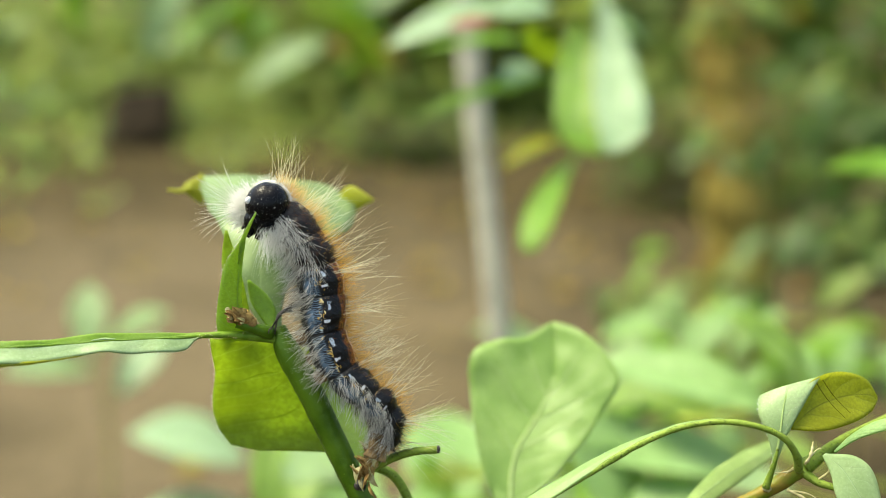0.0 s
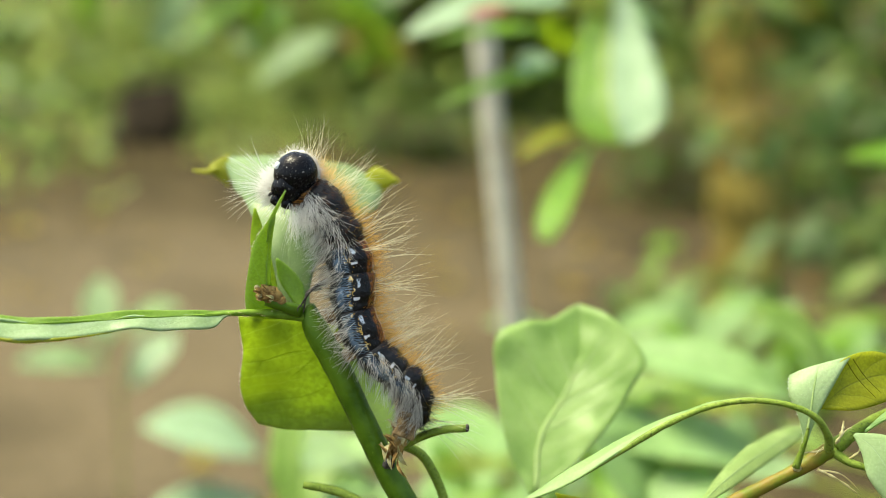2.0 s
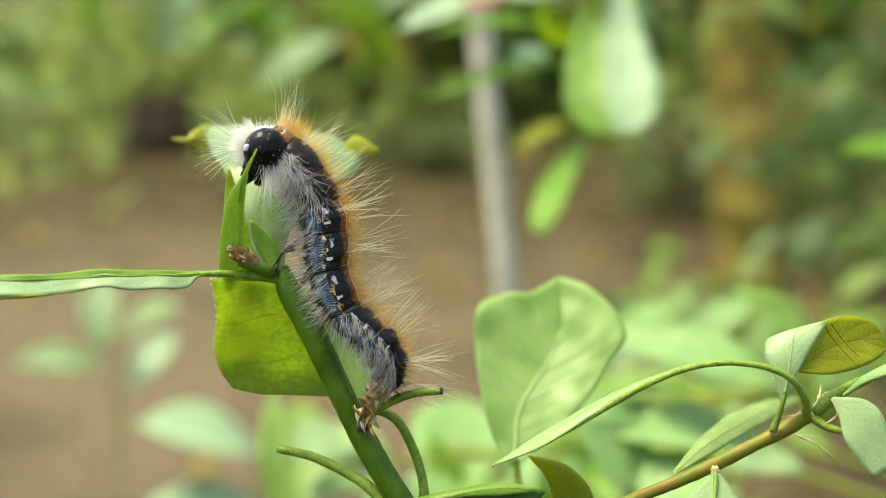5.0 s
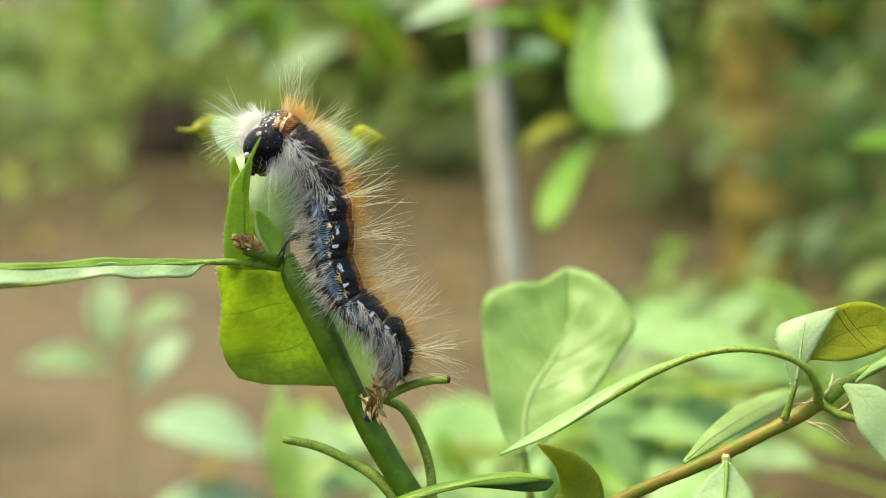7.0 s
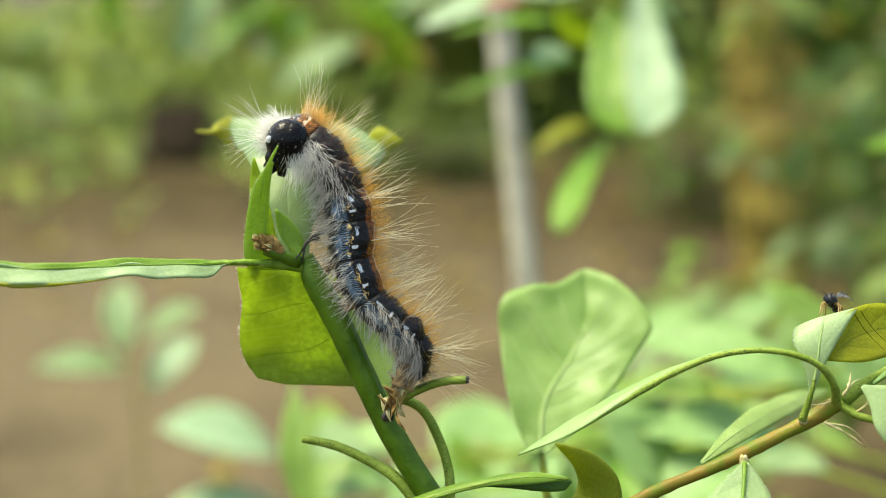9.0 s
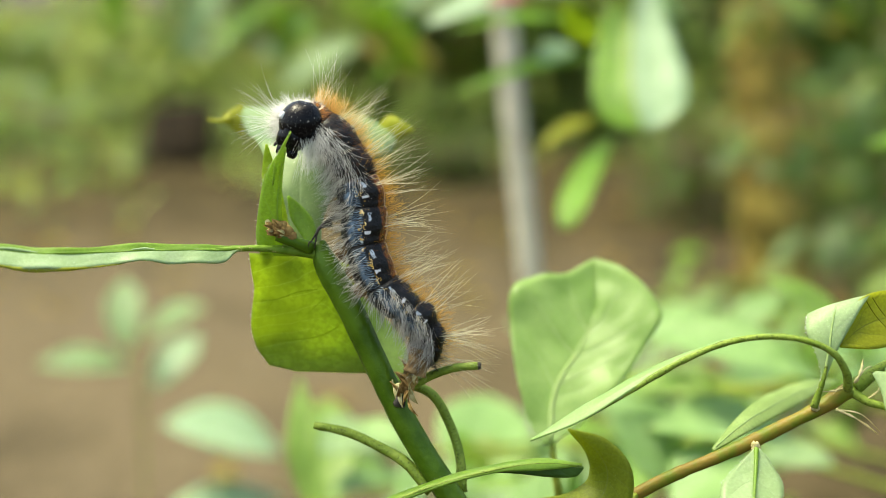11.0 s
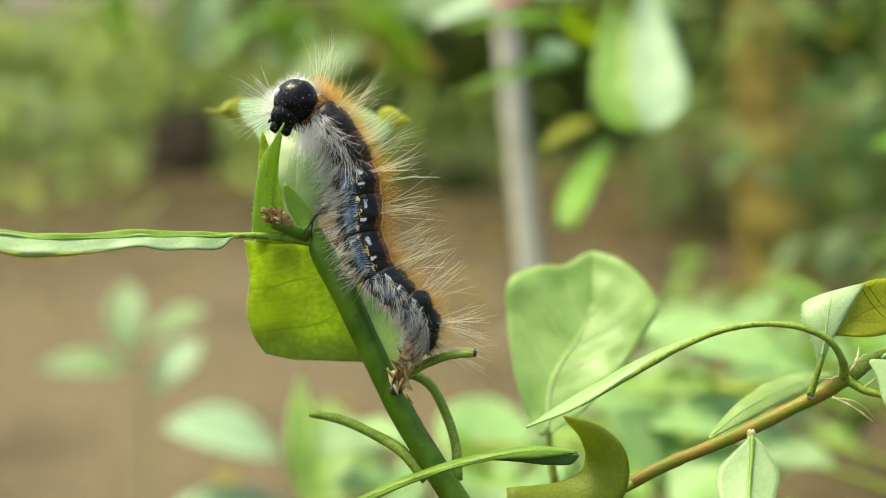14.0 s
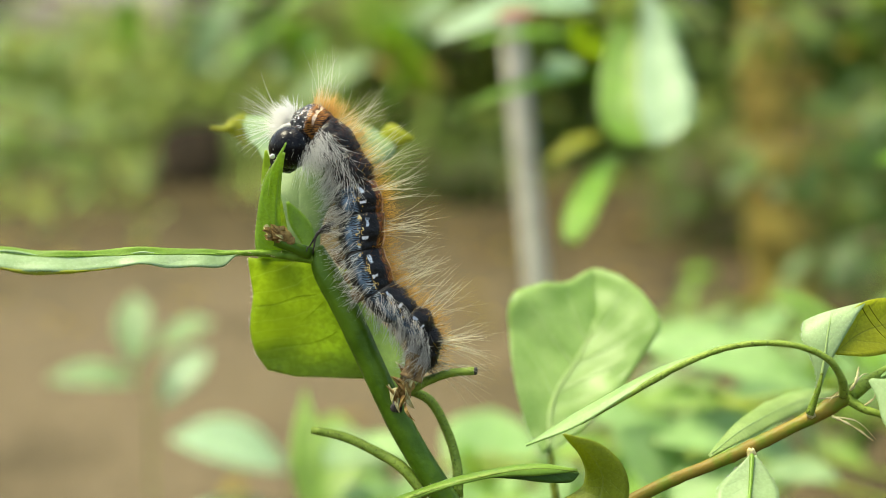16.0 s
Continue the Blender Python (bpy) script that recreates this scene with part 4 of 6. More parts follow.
    # broad leaf behind the head, pale underside towards us, both tips curled
    mid = ((-18.7, 131.0, -9.4), (-20.0, 131.6, -6.0), (-20.5, 132.6, -2.2), (-20.4, 134.4, 1.7), (-20.4, 141.0, 5.0), (-20.6, 149.0, 7.6), (-20.9, 153.0, 8.8))
    leaf = part("leaf", blade(bmesh.new(), mid, (0.8, 1.8, 2.8, 4.4, 7.2, 9.6, 10.1), (0.8, 2.2, 4.1, 7.2, 9.5, 9.4, 8.2),
                              ((-1, -0.1, 0.02), (-1, -0.05, 0.28)), ((1, 0.1, 0.05), (1, -0.05, 0.02)), 30, 8, 0.24, 0.25, 0.6, 8), (LEAF_BACK, LEAF_TOP), ob, "broad leaf with its pale underside showing")
    part("midrib", rib(bmesh.new(), mid, 0.14, 0.08), LEAF_BACK, leaf)
    tip = bmesh.new()
    blade(tip, ((-30.7, 151.2, 9.6), (-31.0, 150.8, 7.6), (-30.6, 151.0, 5.6)), (0.15, 2.0, 0.15), (0.1, 0.4, 0.1), (-1, -0.05, 0.1), (1, 0.1, 0), 20, 4, 0.22, 0.15, 0.3, 9)
    tube(tip, ((-31.8, 150.4, 7.7), (-33.2, 150.2, 7.4), (-34.9, 150.0, 7.5)), (0.5, 0.3, 0.14), 8, 7)
    part("leaf_tip", tip, (LEAF_YELLOW, LEAF_YELLOW), leaf, "yellowish curled tip")
    tip = bmesh.new()
    blade(tip, ((-13.8, 150.6, 4.8), (-12.3, 149.6, 5.9), (-10.8, 149.2, 6.5), (-8.8, 149.4, 6.2)), (0.5, 1.5, 1.5, 0.12), (0.9, 1.7, 1.3, 0.1), (-0.4, -0.05, 1), (0.4, -0.1, -0.9), 18, 4, 0.22, 0.3, 0.3, 10)
    part("leaf_tip", tip, (LEAF_YELLOW, LEAF_YELLOW), leaf, "yellowish curled tip")
    return ob


# ---- the second branch, with its leaves ----
def side_branch():
    ob = thing("oak_branch", (4.2, 127.0, -41.2), "reddish green oak branch with young curled leaves", "plant")
    stem = part("stem", tube(bmesh.new(), ((2.0, 129.0, -43.7), (5.4, 127.0, -40.6), (10.1, 127.0, -38.0), (14.4, 127.0, -35.7), (19.7, 127.0, -32.9), (24.4, 127.0, -30.9), (28.1, 127.0, -29.2), (32.1, 127.0, -27.2), (35.0, 127.0, -25.7), (38.4, 127.0, -23.6)),
                             (0.85, 0.78, 0.73, 0.69, 0.67, 0.66, 0.76, 0.69, 0.78, 0.95), 60, 12, 0.06, 11), STEM_BROWN, ob)
    part("stem", tube(bmesh.new(), ((38.6, 127.0, -23.5), (41.3, 128.0, -21.9), (44.6, 130.0, -20.6), (52.7, 134.0, -18.1), (64.0, 140.0, -14.8)), (0.95, 0.68, 0.56, 0.5, 0.42), 18, 10, 0.04, 12), ARCH, ob)
    part("stem", tube(bmesh.new(), ((38.3, 126.8, -23.7), (39.9, 126.0, -24.8), (41.8, 125.0, -25.4), (44.3, 124.0, -27.3)), (0.6, 0.46, 0.38, 0.3), 10, 8, 0.05, 13), ARCH, ob)
    # husks at the node
    for k, (pts, r) in enumerate(((((37.9, 126.0, -23.2), (36.5, 125.6, -23.6), (34.7, 125.6, -23.8)), 0.18), (((38.5, 126.0, -22.9), (39.0, 125.5, -21.7), (39.2, 125.5, -20.4)), 0.24),
                                  (((36.6, 126.0, -25.6), (38.5, 125.5, -26.5), (40.6, 125.3, -28.0)), 0.2), (((39.5, 126.0, -24.7), (40.7, 125.4, -23.7), (41.0, 125.2, -22.3)), 0.14))):
        part("husk", tube(bmesh.new(), pts, (r * 0.7, r * 0.6, r * 0.25), 12, 6, 0.6, 20 + k), HUSK, ob, "dry straw-coloured bud husk")
        bent = (pts[0], Vector(pts[1]) + Vector((0.5, -0.2, 0.45)), Vector(pts[2]).lerp(Vector(pts[1]), 0.3) + Vector((0.9, -0.1, -0.3)))
        part("husk", tube(bmesh.new(), bent, (r * 0.4, r * 0.3, r * 0.12), 12, 6, 0.6, 40 + k), HUSK, ob, "dry straw-coloured bud husk")
    part("bud", ball_husk(), HUSK, ob, "small pale dry bud")

    # arched leaf, folded and seen on edge
    mid = ((37.7, 125.6, -23.4), (36.9, 123.6, -21.6), (35.3, 122.4, -19.6), (32.7, 122.2, -18.3), (29.2, 123.2, -17.9), (25.1, 124.0, -18.5), (20.5, 124.2, -20.2), (15.6, 124.0, -22.7), (10.4, 123.6, -25.8), (4.8, 123.0, -28.7))
    leaf = part("leaf", blade(bmesh.new(), mid, (0.26, 0.26, 0.28, 0.32, 0.36, 0.44, 0.62, 0.95, 1.1, 0.1), (0.26, 0.26, 0.26, 0.28, 0.3, 0.34, 0.46, 0.78, 1.1, 0.1),
                              ((0.05, 0.95, 0.3), (0.1, 0.85, 0.5)), ((0, -0.5, -0.85), (-0.2, -0.6, -0.75)), 44, 4, 0.2, 0.1, 0.2, 12), (NARROW_UNDER, NARROW_UNDER), ob, "long arching leaf seen on edge")
    fringe(leaf, 44, 4, 0, 310, 240, 0.35)
    fringe(leaf, 44, 4, 8, 311, 240, 0.3)
    part("midrib", tube(bmesh.new(), [(x, y - 0.25 * k / 8, z - (0.0, 0.0, 0.0, 0.05, 0.05, 0.1, 0.3, 0.62, 0.75)[k]) for k, (x, y, z) in enumerate(mid[:9])], (0.52, 0.43, 0.36, 0.33, 0.31, 0.32, 0.34, 0.32, 0.05), 48, 8, 0.08, 14), ARCH, leaf, "speckled olive rib")

    # leaf folded over, olive inner face
    mid = ((34.3, 126.0, -25.4), (35.1, 125.2, -22.2), (35.6, 125.2, -19.6), (36.0, 125.6, -17.3), (36.5, 126.2, -15.7), (37.1, 127.0, -14.6))
    leaf = part("leaf", blade(bmesh.new(), mid, (0.15, 0.3, 1.3, 2.4, 2.9, 3.3), (0.15, 0.3, 0.9, 2.1, 2.9, 3.5),
                              ((-1, 0.05, 0.1), (-1, 0.1, -0.3)), ((1, 0.05, 0.05), (1, 0.0, 0.3)), 34, 6, 0.22, 0.1, 0.35, 14), (LEAF_DOWNY, LEAF_DOWNY), ob, "pale leaf folded over towards its olive side")
    fringe(leaf, 34, 6, 0, 305, 150)
    part("petiole", tube(bmesh.new(), [(x, y - 0.05, z) for x, y, z in mid[:3]], (0.42, 0.26, 0.10), 16, 8, 0.08, 15), ARCH, leaf)
    part("midrib", tube(bmesh.new(), [(x, y - 0.08, z) for x, y, z in mid[1:]], (0.20, 0.15, 0.12, 0.09, 0.05), 20, 8, 0.08, 16), VEIN_SOFT, leaf)
    back = ((36.9, 125.8, -19.0), (39.6, 126.8, -17.1), (43.0, 127.9, -16.0), (46.2, 129.2, -15.9), (47.6, 130.0, -16.4))
    fold = part("leaf_fold", blade(bmesh.new(), back, (0.5, 2.6, 2.75, 1.7, 0.2), (0.2, 2.5, 2.9, 1.85, 0.2),
                                   ((-0.55, 0.1, 1), (0.1, 0.2, 1)), ((0.35, -0.25, -1), (0.1, -0.1, -1)), 28, 6, 0.2, -0.2, 0.35, 15), (LEAF_OLIVE, LEAF_OLIVE), leaf, "olive yellow inner face lit through")
    for line in (((0.33, -0.85), (0.38, -0.1), (0.46, 0.75)), ((0.38, -0.85), (0.44, -0.1), (0.52, 0.65))):
        vein(fold, 28, 6, line, 0.06, 0.035, OLIVE_VEIN)
    # lance leaf behind the branch
    mid = ((24.4, 128.5, -30.3), (28.5, 133.0, -28.2), (33.9, 140.0, -26.7), (40.2, 149.0, -25.8), (46.9, 160.0, -25.8))
    leaf = part("leaf", blade(bmesh.new(), mid, (0.2, 1.2, 1.9, 1.7, 0.3), (0.2, 1.1, 1.4, 1.1, 0.2),
                              (-0.42, 0.75, 0.5), (0.42, -0.65, -0.6), 26, 5, 0.24, 0.12, 0.3, 16), (LEAF_SOFT, LEAF_SOFT), ob, "pale lance-shaped leaf behind the branch")
    vein(leaf, 26, 5, ((0.02, 0.0), (0.5, 0.0), (0.95, 0.0)), 0.09, 0.06, VEIN_SOFT, "midrib")
    # leaf at the branch's end
    leaf = part("leaf", blade(bmesh.new(), ((40.2, 125.0, -21.7), (41.6, 124.0, -22.9), (42.8, 123.0, -24.9), (44.7, 122.0, -28.8)), (0.2, 2.0, 2.6, 1.2), (0.2, 1.2, 2.2, 1.4),
                              (0.8, 0.1, 0.6), (-0.8, -0.2, -0.4), 20, 5, 0.24, 0.1, 0.3, 17), (LEAF_DOWNY, LEAF_DOWNY), ob, "pale green leaf hanging at the branch's end")
    part("leaf", blade(bmesh.new(), ((41.5, 125.5, -21.5), (43.3, 125.0, -19.9), (46.1, 124.5, -18.6), (50.6, 124.0, -17.7)), (0.15, 0.5, 0.9, 0.6), (0.15, 0.4, 0.6, 0.5),
                       (0, 0.8, 0.6), (0, -0.6, -0.7), 16, 4, 0.24, 0.1, 0.2, 18), (LEAF_UNDER, LEAF_TOP), ob, "narrow leaf seen on edge")
    # small leaf that hangs below
    leaf = part("leaf", blade(bmesh.new(), ((28.3, 125.6, -29.8), (27.9, 124.2, -31.5), (27.3, 122.2, -33.4), (26.5, 119.4, -36.6)), (0.3, 1.9, 3.3, 2.4), (0.3, 1.8, 3.1, 2.4),
                              (-1, 0.25, -0.05), (1, 0.3, -0.05), 18, 5, 0.24, 0.15, 0.3, 19), (LEAF_DOWNY, LEAF_DOWNY), ob, "small pale leaf hanging below the branch")
    fringe(leaf, 18, 5, 0, 306, 70)
    fringe(leaf, 18, 5, 10, 307, 70)
    part("midrib", rib(bmesh.new(), ((28.2, 125.2, -29.6), (27.8, 123.8, -31.4), (27.2, 121.8, -33.3), (26.4, 119.1, -36.3)), 0.26, 0.12), NARROW_TOP, leaf)
    # curled dark leaf at the branch's foot
    mid = ((8.5, 121.5, -27.3), (11.3, 122.5, -29.4), (12.7, 123.5, -32.0), (12.1, 124.0, -34.5), (9.0, 123.6, -35.8), (2.9, 122.5, -35.5))
    out = ((0.7, -0.2, 0.7), (0.8, -0.25, 0.55), (1, -0.3, 0), (0.7, -0.3, -0.7), (0.2, -0.3, -1), (0, -0.3, -1))
    leaf = part("leaf", blade(bmesh.new(), mid, (0.1, 1.4, 2.4, 2.9, 2.4, 1.0), (0.1, 1.3, 2.2, 2.5, 1.9, 0.8), out, tuple((-x, 0.55, -z) for x, y, z in out), 30, 5, 0.24, 0.3, 0.25, 20), (LEAF_DEEP, LEAF_DEEP), ob, "dark olive curled leaf")
    part("petiole", tube(bmesh.new(), ((15.9, 126.6, -34.9), (14.9, 125.4, -35.2), (13.4, 124.4, -34.8)), (0.45, 0.35, 0.2), 8, 7), STEM_PALE, leaf)
    return ob


def ball_husk():
    bm = bmesh.new()
    ball(bm, (28.3, 126.2, -29.6), (0.5, 0.45, 0.55), lump=0.8, seed=4, seg=12, rings=9)
    ball(bm, (34.5, 126.2, -25.5), (0.5, 0.45, 0.4), lump=0.4, seed=5, seg=10, rings=8)
    return bm


def lobed_leaf():
    """The lobed leaf between the two, on a long petiole."""
    ob = thing("oak_leaf_sprig", (11.1, 156.0, -50.3), "lobed light green oak leaf on a pale stalk", "plant")
    mid = ((8.3, 147.0, -32.6), (8.5, 148.0, -30.6), (8.7, 149.5, -28.0), (9.6, 151.0, -25.4), (11.8, 153.0, -22.3), (12.9, 154.0, -20.6), (13.7, 155.0, -19.2), (14.3, 155.7, -17.9), (14.7, 156.4, -16.9))
    leaf = part("leaf", blade(bmesh.new(), mid, (0.8, 2.2, 4.2, 6.8, 9.6, 11.4, 10.0, 7.3, 7.6), (0.8, 2.6, 5.6, 8.0, 9.4, 10.6, 9.4, 8.2, 7.6),
                              ((-0.98, 0, -0.21), (-0.95, 0.11, -0.2), (-0.94, 0.2, 0.27), (-0.85, 0.22, 0.48), (-0.86, 0.21, 0.45), (-0.79, 0.19, 0.58), (-0.7, 0.22, 0.68), (-0.47, 0.34, 0.81), (0.01, 0.46, 0.89)),
                              ((0.96, 0, 0.27), (0.95, -0.17, -0.2), (0.98, -0.17, -0.1), (0.99, -0.13, 0.04), (0.98, -0.06, 0.21), (0.95, 0, 0.31), (0.8, 0.12, 0.58), (0.49, 0.27, 0.83), (0.01, 0.46, 0.89)),
                              64, 10, 0.24, -0.06, 0.65, 22, True), (LEAF_BROAD, LEAF_TOP), ob)
    fringe(leaf, 64, 10, 0, 308, 200, 0.5)
    fringe(leaf, 64, 10, 20, 309, 200, 0.5)
    part("midrib", tube(bmesh.new(), on_blade(leaf, 64, 10, ((0.02, 0.0), (0.5, 0.0), (0.99, 0.0))), (0.34, 0.26, 0.12), 26, 7), VEIN_SOFT, leaf)
    for line in (((0.50, 0.02), (0.56, 0.3), (0.61, 0.62), (0.63, 0.93)), ((0.36, 0.02), (0.42, 0.35), (0.47, 0.8)), ((0.50, -0.02), (0.56, -0.3), (0.63, -0.6), (0.66, -0.9)), ((0.33, -0.02), (0.40, -0.35), (0.47, -0.8)),
                 ((0.74, 0.03), (0.80, 0.4), (0.82, 0.85)), ((0.74, -0.03), (0.82, -0.4), (0.86, -0.8))):
        vein(leaf, 64, 10, line, 0.12, 0.04, VEIN_SOFT)
    part("petiole", tube(bmesh.new(), ((8.6, 148.0, -32.6), (8.9, 147.5, -35.6), (9.7, 149.0, -40.4), (11.1, 156.0, -50.3)), (0.35, 0.5, 0.55, 0.6), 16, 8, 0.03, 31), STEM_PALE, ob)
    part("stalk", tube(bmesh.new(), ((11.0, 156.0, -49.9), foot((11.1, 156.0, -50.3), 20)), (0.6, 1.4), 10, 8, 0.03, 32), STEM_PALE, ob)
    return ob


def low_leaf():
    """A narrow leaf seen on edge, below the shoot."""
    ob = thing("narrow_oak_leaf", (-16.0, 126.0, -39.5), "narrow young leaf seen on edge with a dark underside", "leaf")
    part("petiole", tube(bmesh.new(), ((1.7, 128.6, -43.4), (-5.3, 127.0, -45.5), (-12.5, 127.0, -43.2), (-17.0, 127.0, -40.3), (-14.3, 126.6, -37.9)), (0.5, 0.45, 0.4, 0.35, 0.35), 18, 7), STEM_PALE, ob)
    mid = ((-16.1, 127.0, -38.8), (-11.2, 126.0, -36.2), (-5.3, 125.5, -33.8), (1.2, 125.0, -31.9), (5.9, 125.0, -31.2), (10.2, 125.0, -31.4))
    leaf = part("leaf", blade(bmesh.new(), mid, (0.3, 0.8, 1.0, 1.0, 0.8, 0.1), (0.3, 0.7, 0.5, 0.5, 0.9, 0.15), ((0, 0.9, 0.35), (0.05, 0.9, 0.3)), ((0.1, -0.6, -0.75), (0, -0.3, -0.9)), 30, 4, 0.26, 0.1, 0.2, 24), (NARROW_TOP, NARROW_TOP), ob)
    part("midrib", rib(bmesh.new(), [(x, y - 0.1, z - 0.15) for x, y, z in mid], 0.24, 0.10, 30), ARCH, leaf)
    fringe(leaf, 30, 4, 0, 312, 160, 0.3)
    # strip along the underside, coloured dark to carry the shade there
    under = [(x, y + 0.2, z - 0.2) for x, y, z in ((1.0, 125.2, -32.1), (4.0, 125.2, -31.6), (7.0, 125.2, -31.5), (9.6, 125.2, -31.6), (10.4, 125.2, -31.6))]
    part("leaf_fold", blade(bmesh.new(), under, (0.05, 0.15, 0.2, 0.2, 0.05), (0.1, 0.75, 1.15, 0.95, 0.1), (0, 0.8, 0.5), (0.05, -0.1, -1), 18, 4, 0.22, 0.1, 0.15, 44), (LEAF_DARK, LEAF_DARK), leaf, "leaf underside, its shade put into a dark green")


main_shoot()
side_branch()
lobed_leaf()
low_leaf()


# ---- leaves further back ----
def sprig(name, label, stem, leaves, group="", r=0.8, materials=TOP, seed=0, root=None):
    """A thin stem with plain leaves: (base, tip, half-width, facing, profile, materials)."""
    ob = thing(name, stem[0], label, "plant", group)
    way = [Vector(p) for p in (root or (foot(stem[0]),))] + [Vector(p) for p in stem]
    part("stem", tube(bmesh.new(), way, (r * 2.2, r * 1.3, r, r * 0.6), 30, 8, 0.05, seed), STEM_PALE, ob)
    line = [Vector(p) for p in spline(way, 60)]
    for k, (base, tip, half, facing, profile, mats) in enumerate(leaves):
        leaf = part("leaf", oval_leaf(bmesh.new(), base, tip, half, facing, profile, seed=seed + k), mats or materials, ob)
        b = Vector(base)
        near = min(line, key=lambda q: (q - b).length)
        if (near - b).length > 1.0:
            part("petiole", tube(bmesh.new(), (near, near.lerp(b, 0.5) + Vector((0, 3, -2)), b), (r * 0.6, r * 0.5, r * 0.4), 10, 6), STEM_PALE, leaf)
    return ob


sprig("hanging_sprig", "hanging sprig with a large spoon-shaped pale green leaf", ((52.9, 330.0, 110.3), (42.1, 320.0, 76.5), (38.6, 314.0, 64.2)), (
    ((38.1, 330.0, 26.6), (21.9, 298.0, -0.6), 4.8, (-0.5, -0.7, 0.6), SPOON, TOP),
    ((32.1, 335.0, 31.3), (15.9, 330.0, 22.2), 2.6, (0, -0.7, 0.7), LANCE, (LEAF_YELLOW, LEAF_YELLOW)),
    ((19.0, 326.0, 67.5), (-15.5, 316.0, 53.5), 4.6, (0.2, -0.75, 0.6), OVAL, (LEAF_PALE_SHEEN, LEAF_PALE_SHEEN)),
    ((27.0, 322.0, 55.4), (-8.5, 312.0, 51.4), 2.8, (0, -0.5, 0.8), LANCE, TOP),
    ((35.3, 325.0, 46.5), (-8.0, 312.0, 34.0), 3.4, (0.05, -0.55, 0.8), LANCE, TOP),
    ((14.0, 308.0, 59.0), (1.0, 305.0, 57.2), 1.6, (0, -0.8, 0.6), OVAL, (LEAF_RED, LEAF_UNDER)),
    ((25.5, 330.0, 50.5), (15.5, 318.0, 44.5), 4.2, (0.1, -0.8, 0.6), OVAL, (LEAF_PALE_SHEEN, LEAF_PALE_SHEEN)),
    ((30.0, 325.0, 66.2), (13.3, 312.0, 61.6), 5.0, (0.1, -0.8, 0.6), OVAL, (LEAF_PALE_SHEEN, LEAF_PALE_SHEEN)),
    ((33.0, 330.0, 52.2), (22.3, 318.0, 60.6), 4.6, (0.1, -0.5, -0.8), OVAL, THIN),
    ((42.4, 322.0, 64.6), (57.6, 330.0, 55.2), 5.0, (0.1, -0.6, 0.8), OVAL, LOW),
), r=1.0, seed=100, root=(foot((243.6, 420.0, 8.2)), (243.6, 420.0, 8.2), (212.9, 400.0, 150.9), (122.9, 360.0, 158.1)))
spoon = bpy.data.objects["hanging_sprig"]
line = ((41.2, 325.0, 73.0), (40.9, 320.0, 64.2), (39.7, 315.0, 54.2), (38.6, 309.0, 42.9), (38.4, 303.0, 32.6), (39.6, 300.0, 26.8), (40.8, 299.0, 24.0))
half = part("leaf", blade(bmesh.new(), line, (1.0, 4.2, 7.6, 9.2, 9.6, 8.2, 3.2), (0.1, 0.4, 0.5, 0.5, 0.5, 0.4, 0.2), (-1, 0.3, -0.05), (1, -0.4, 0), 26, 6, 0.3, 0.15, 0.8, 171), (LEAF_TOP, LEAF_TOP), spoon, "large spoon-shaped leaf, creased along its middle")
# this half is paler to paint the sky's reflection on it
part("leaf_fold", blade(bmesh.new(), line, (0.1, 0.2, 0.2, 0.2, 0.2, 0.2, 0.1), (0.6, 5.0, 9.4, 12.8, 14.3, 11.6, 4.0), (-1, 0.3, 0), (1, 0.1, 0.12), 26, 6, 0.3, 0.2, 0.8, 172), (LEAF_PALE_SHEEN, LEAF_PALE_SHEEN), half, "pale half, sky sheen put into its colour")
part("midrib", rib(bmesh.new(), line, 0.6, 0.3), STEM_PALE, half)
sprig("hanging_sprig", "sprig with one yellow-green leaf at the thicket's edge", ((140.0, 318.0, 60.0), (134.0, 314.0, 40.0), (128.0, 310.0, 20.0)), (
    ((127.0, 310.0, 19.0), (96.5, 300.0, 20.5), 4.6, (0.05, -0.7, 0.7), LANCE, TOP),
), r=0.8, seed=131, root=(foot((200.0, 420.0, 0.0)), (196.0, 410.0, 60.0), (160.0, 340.0, 90.0)))
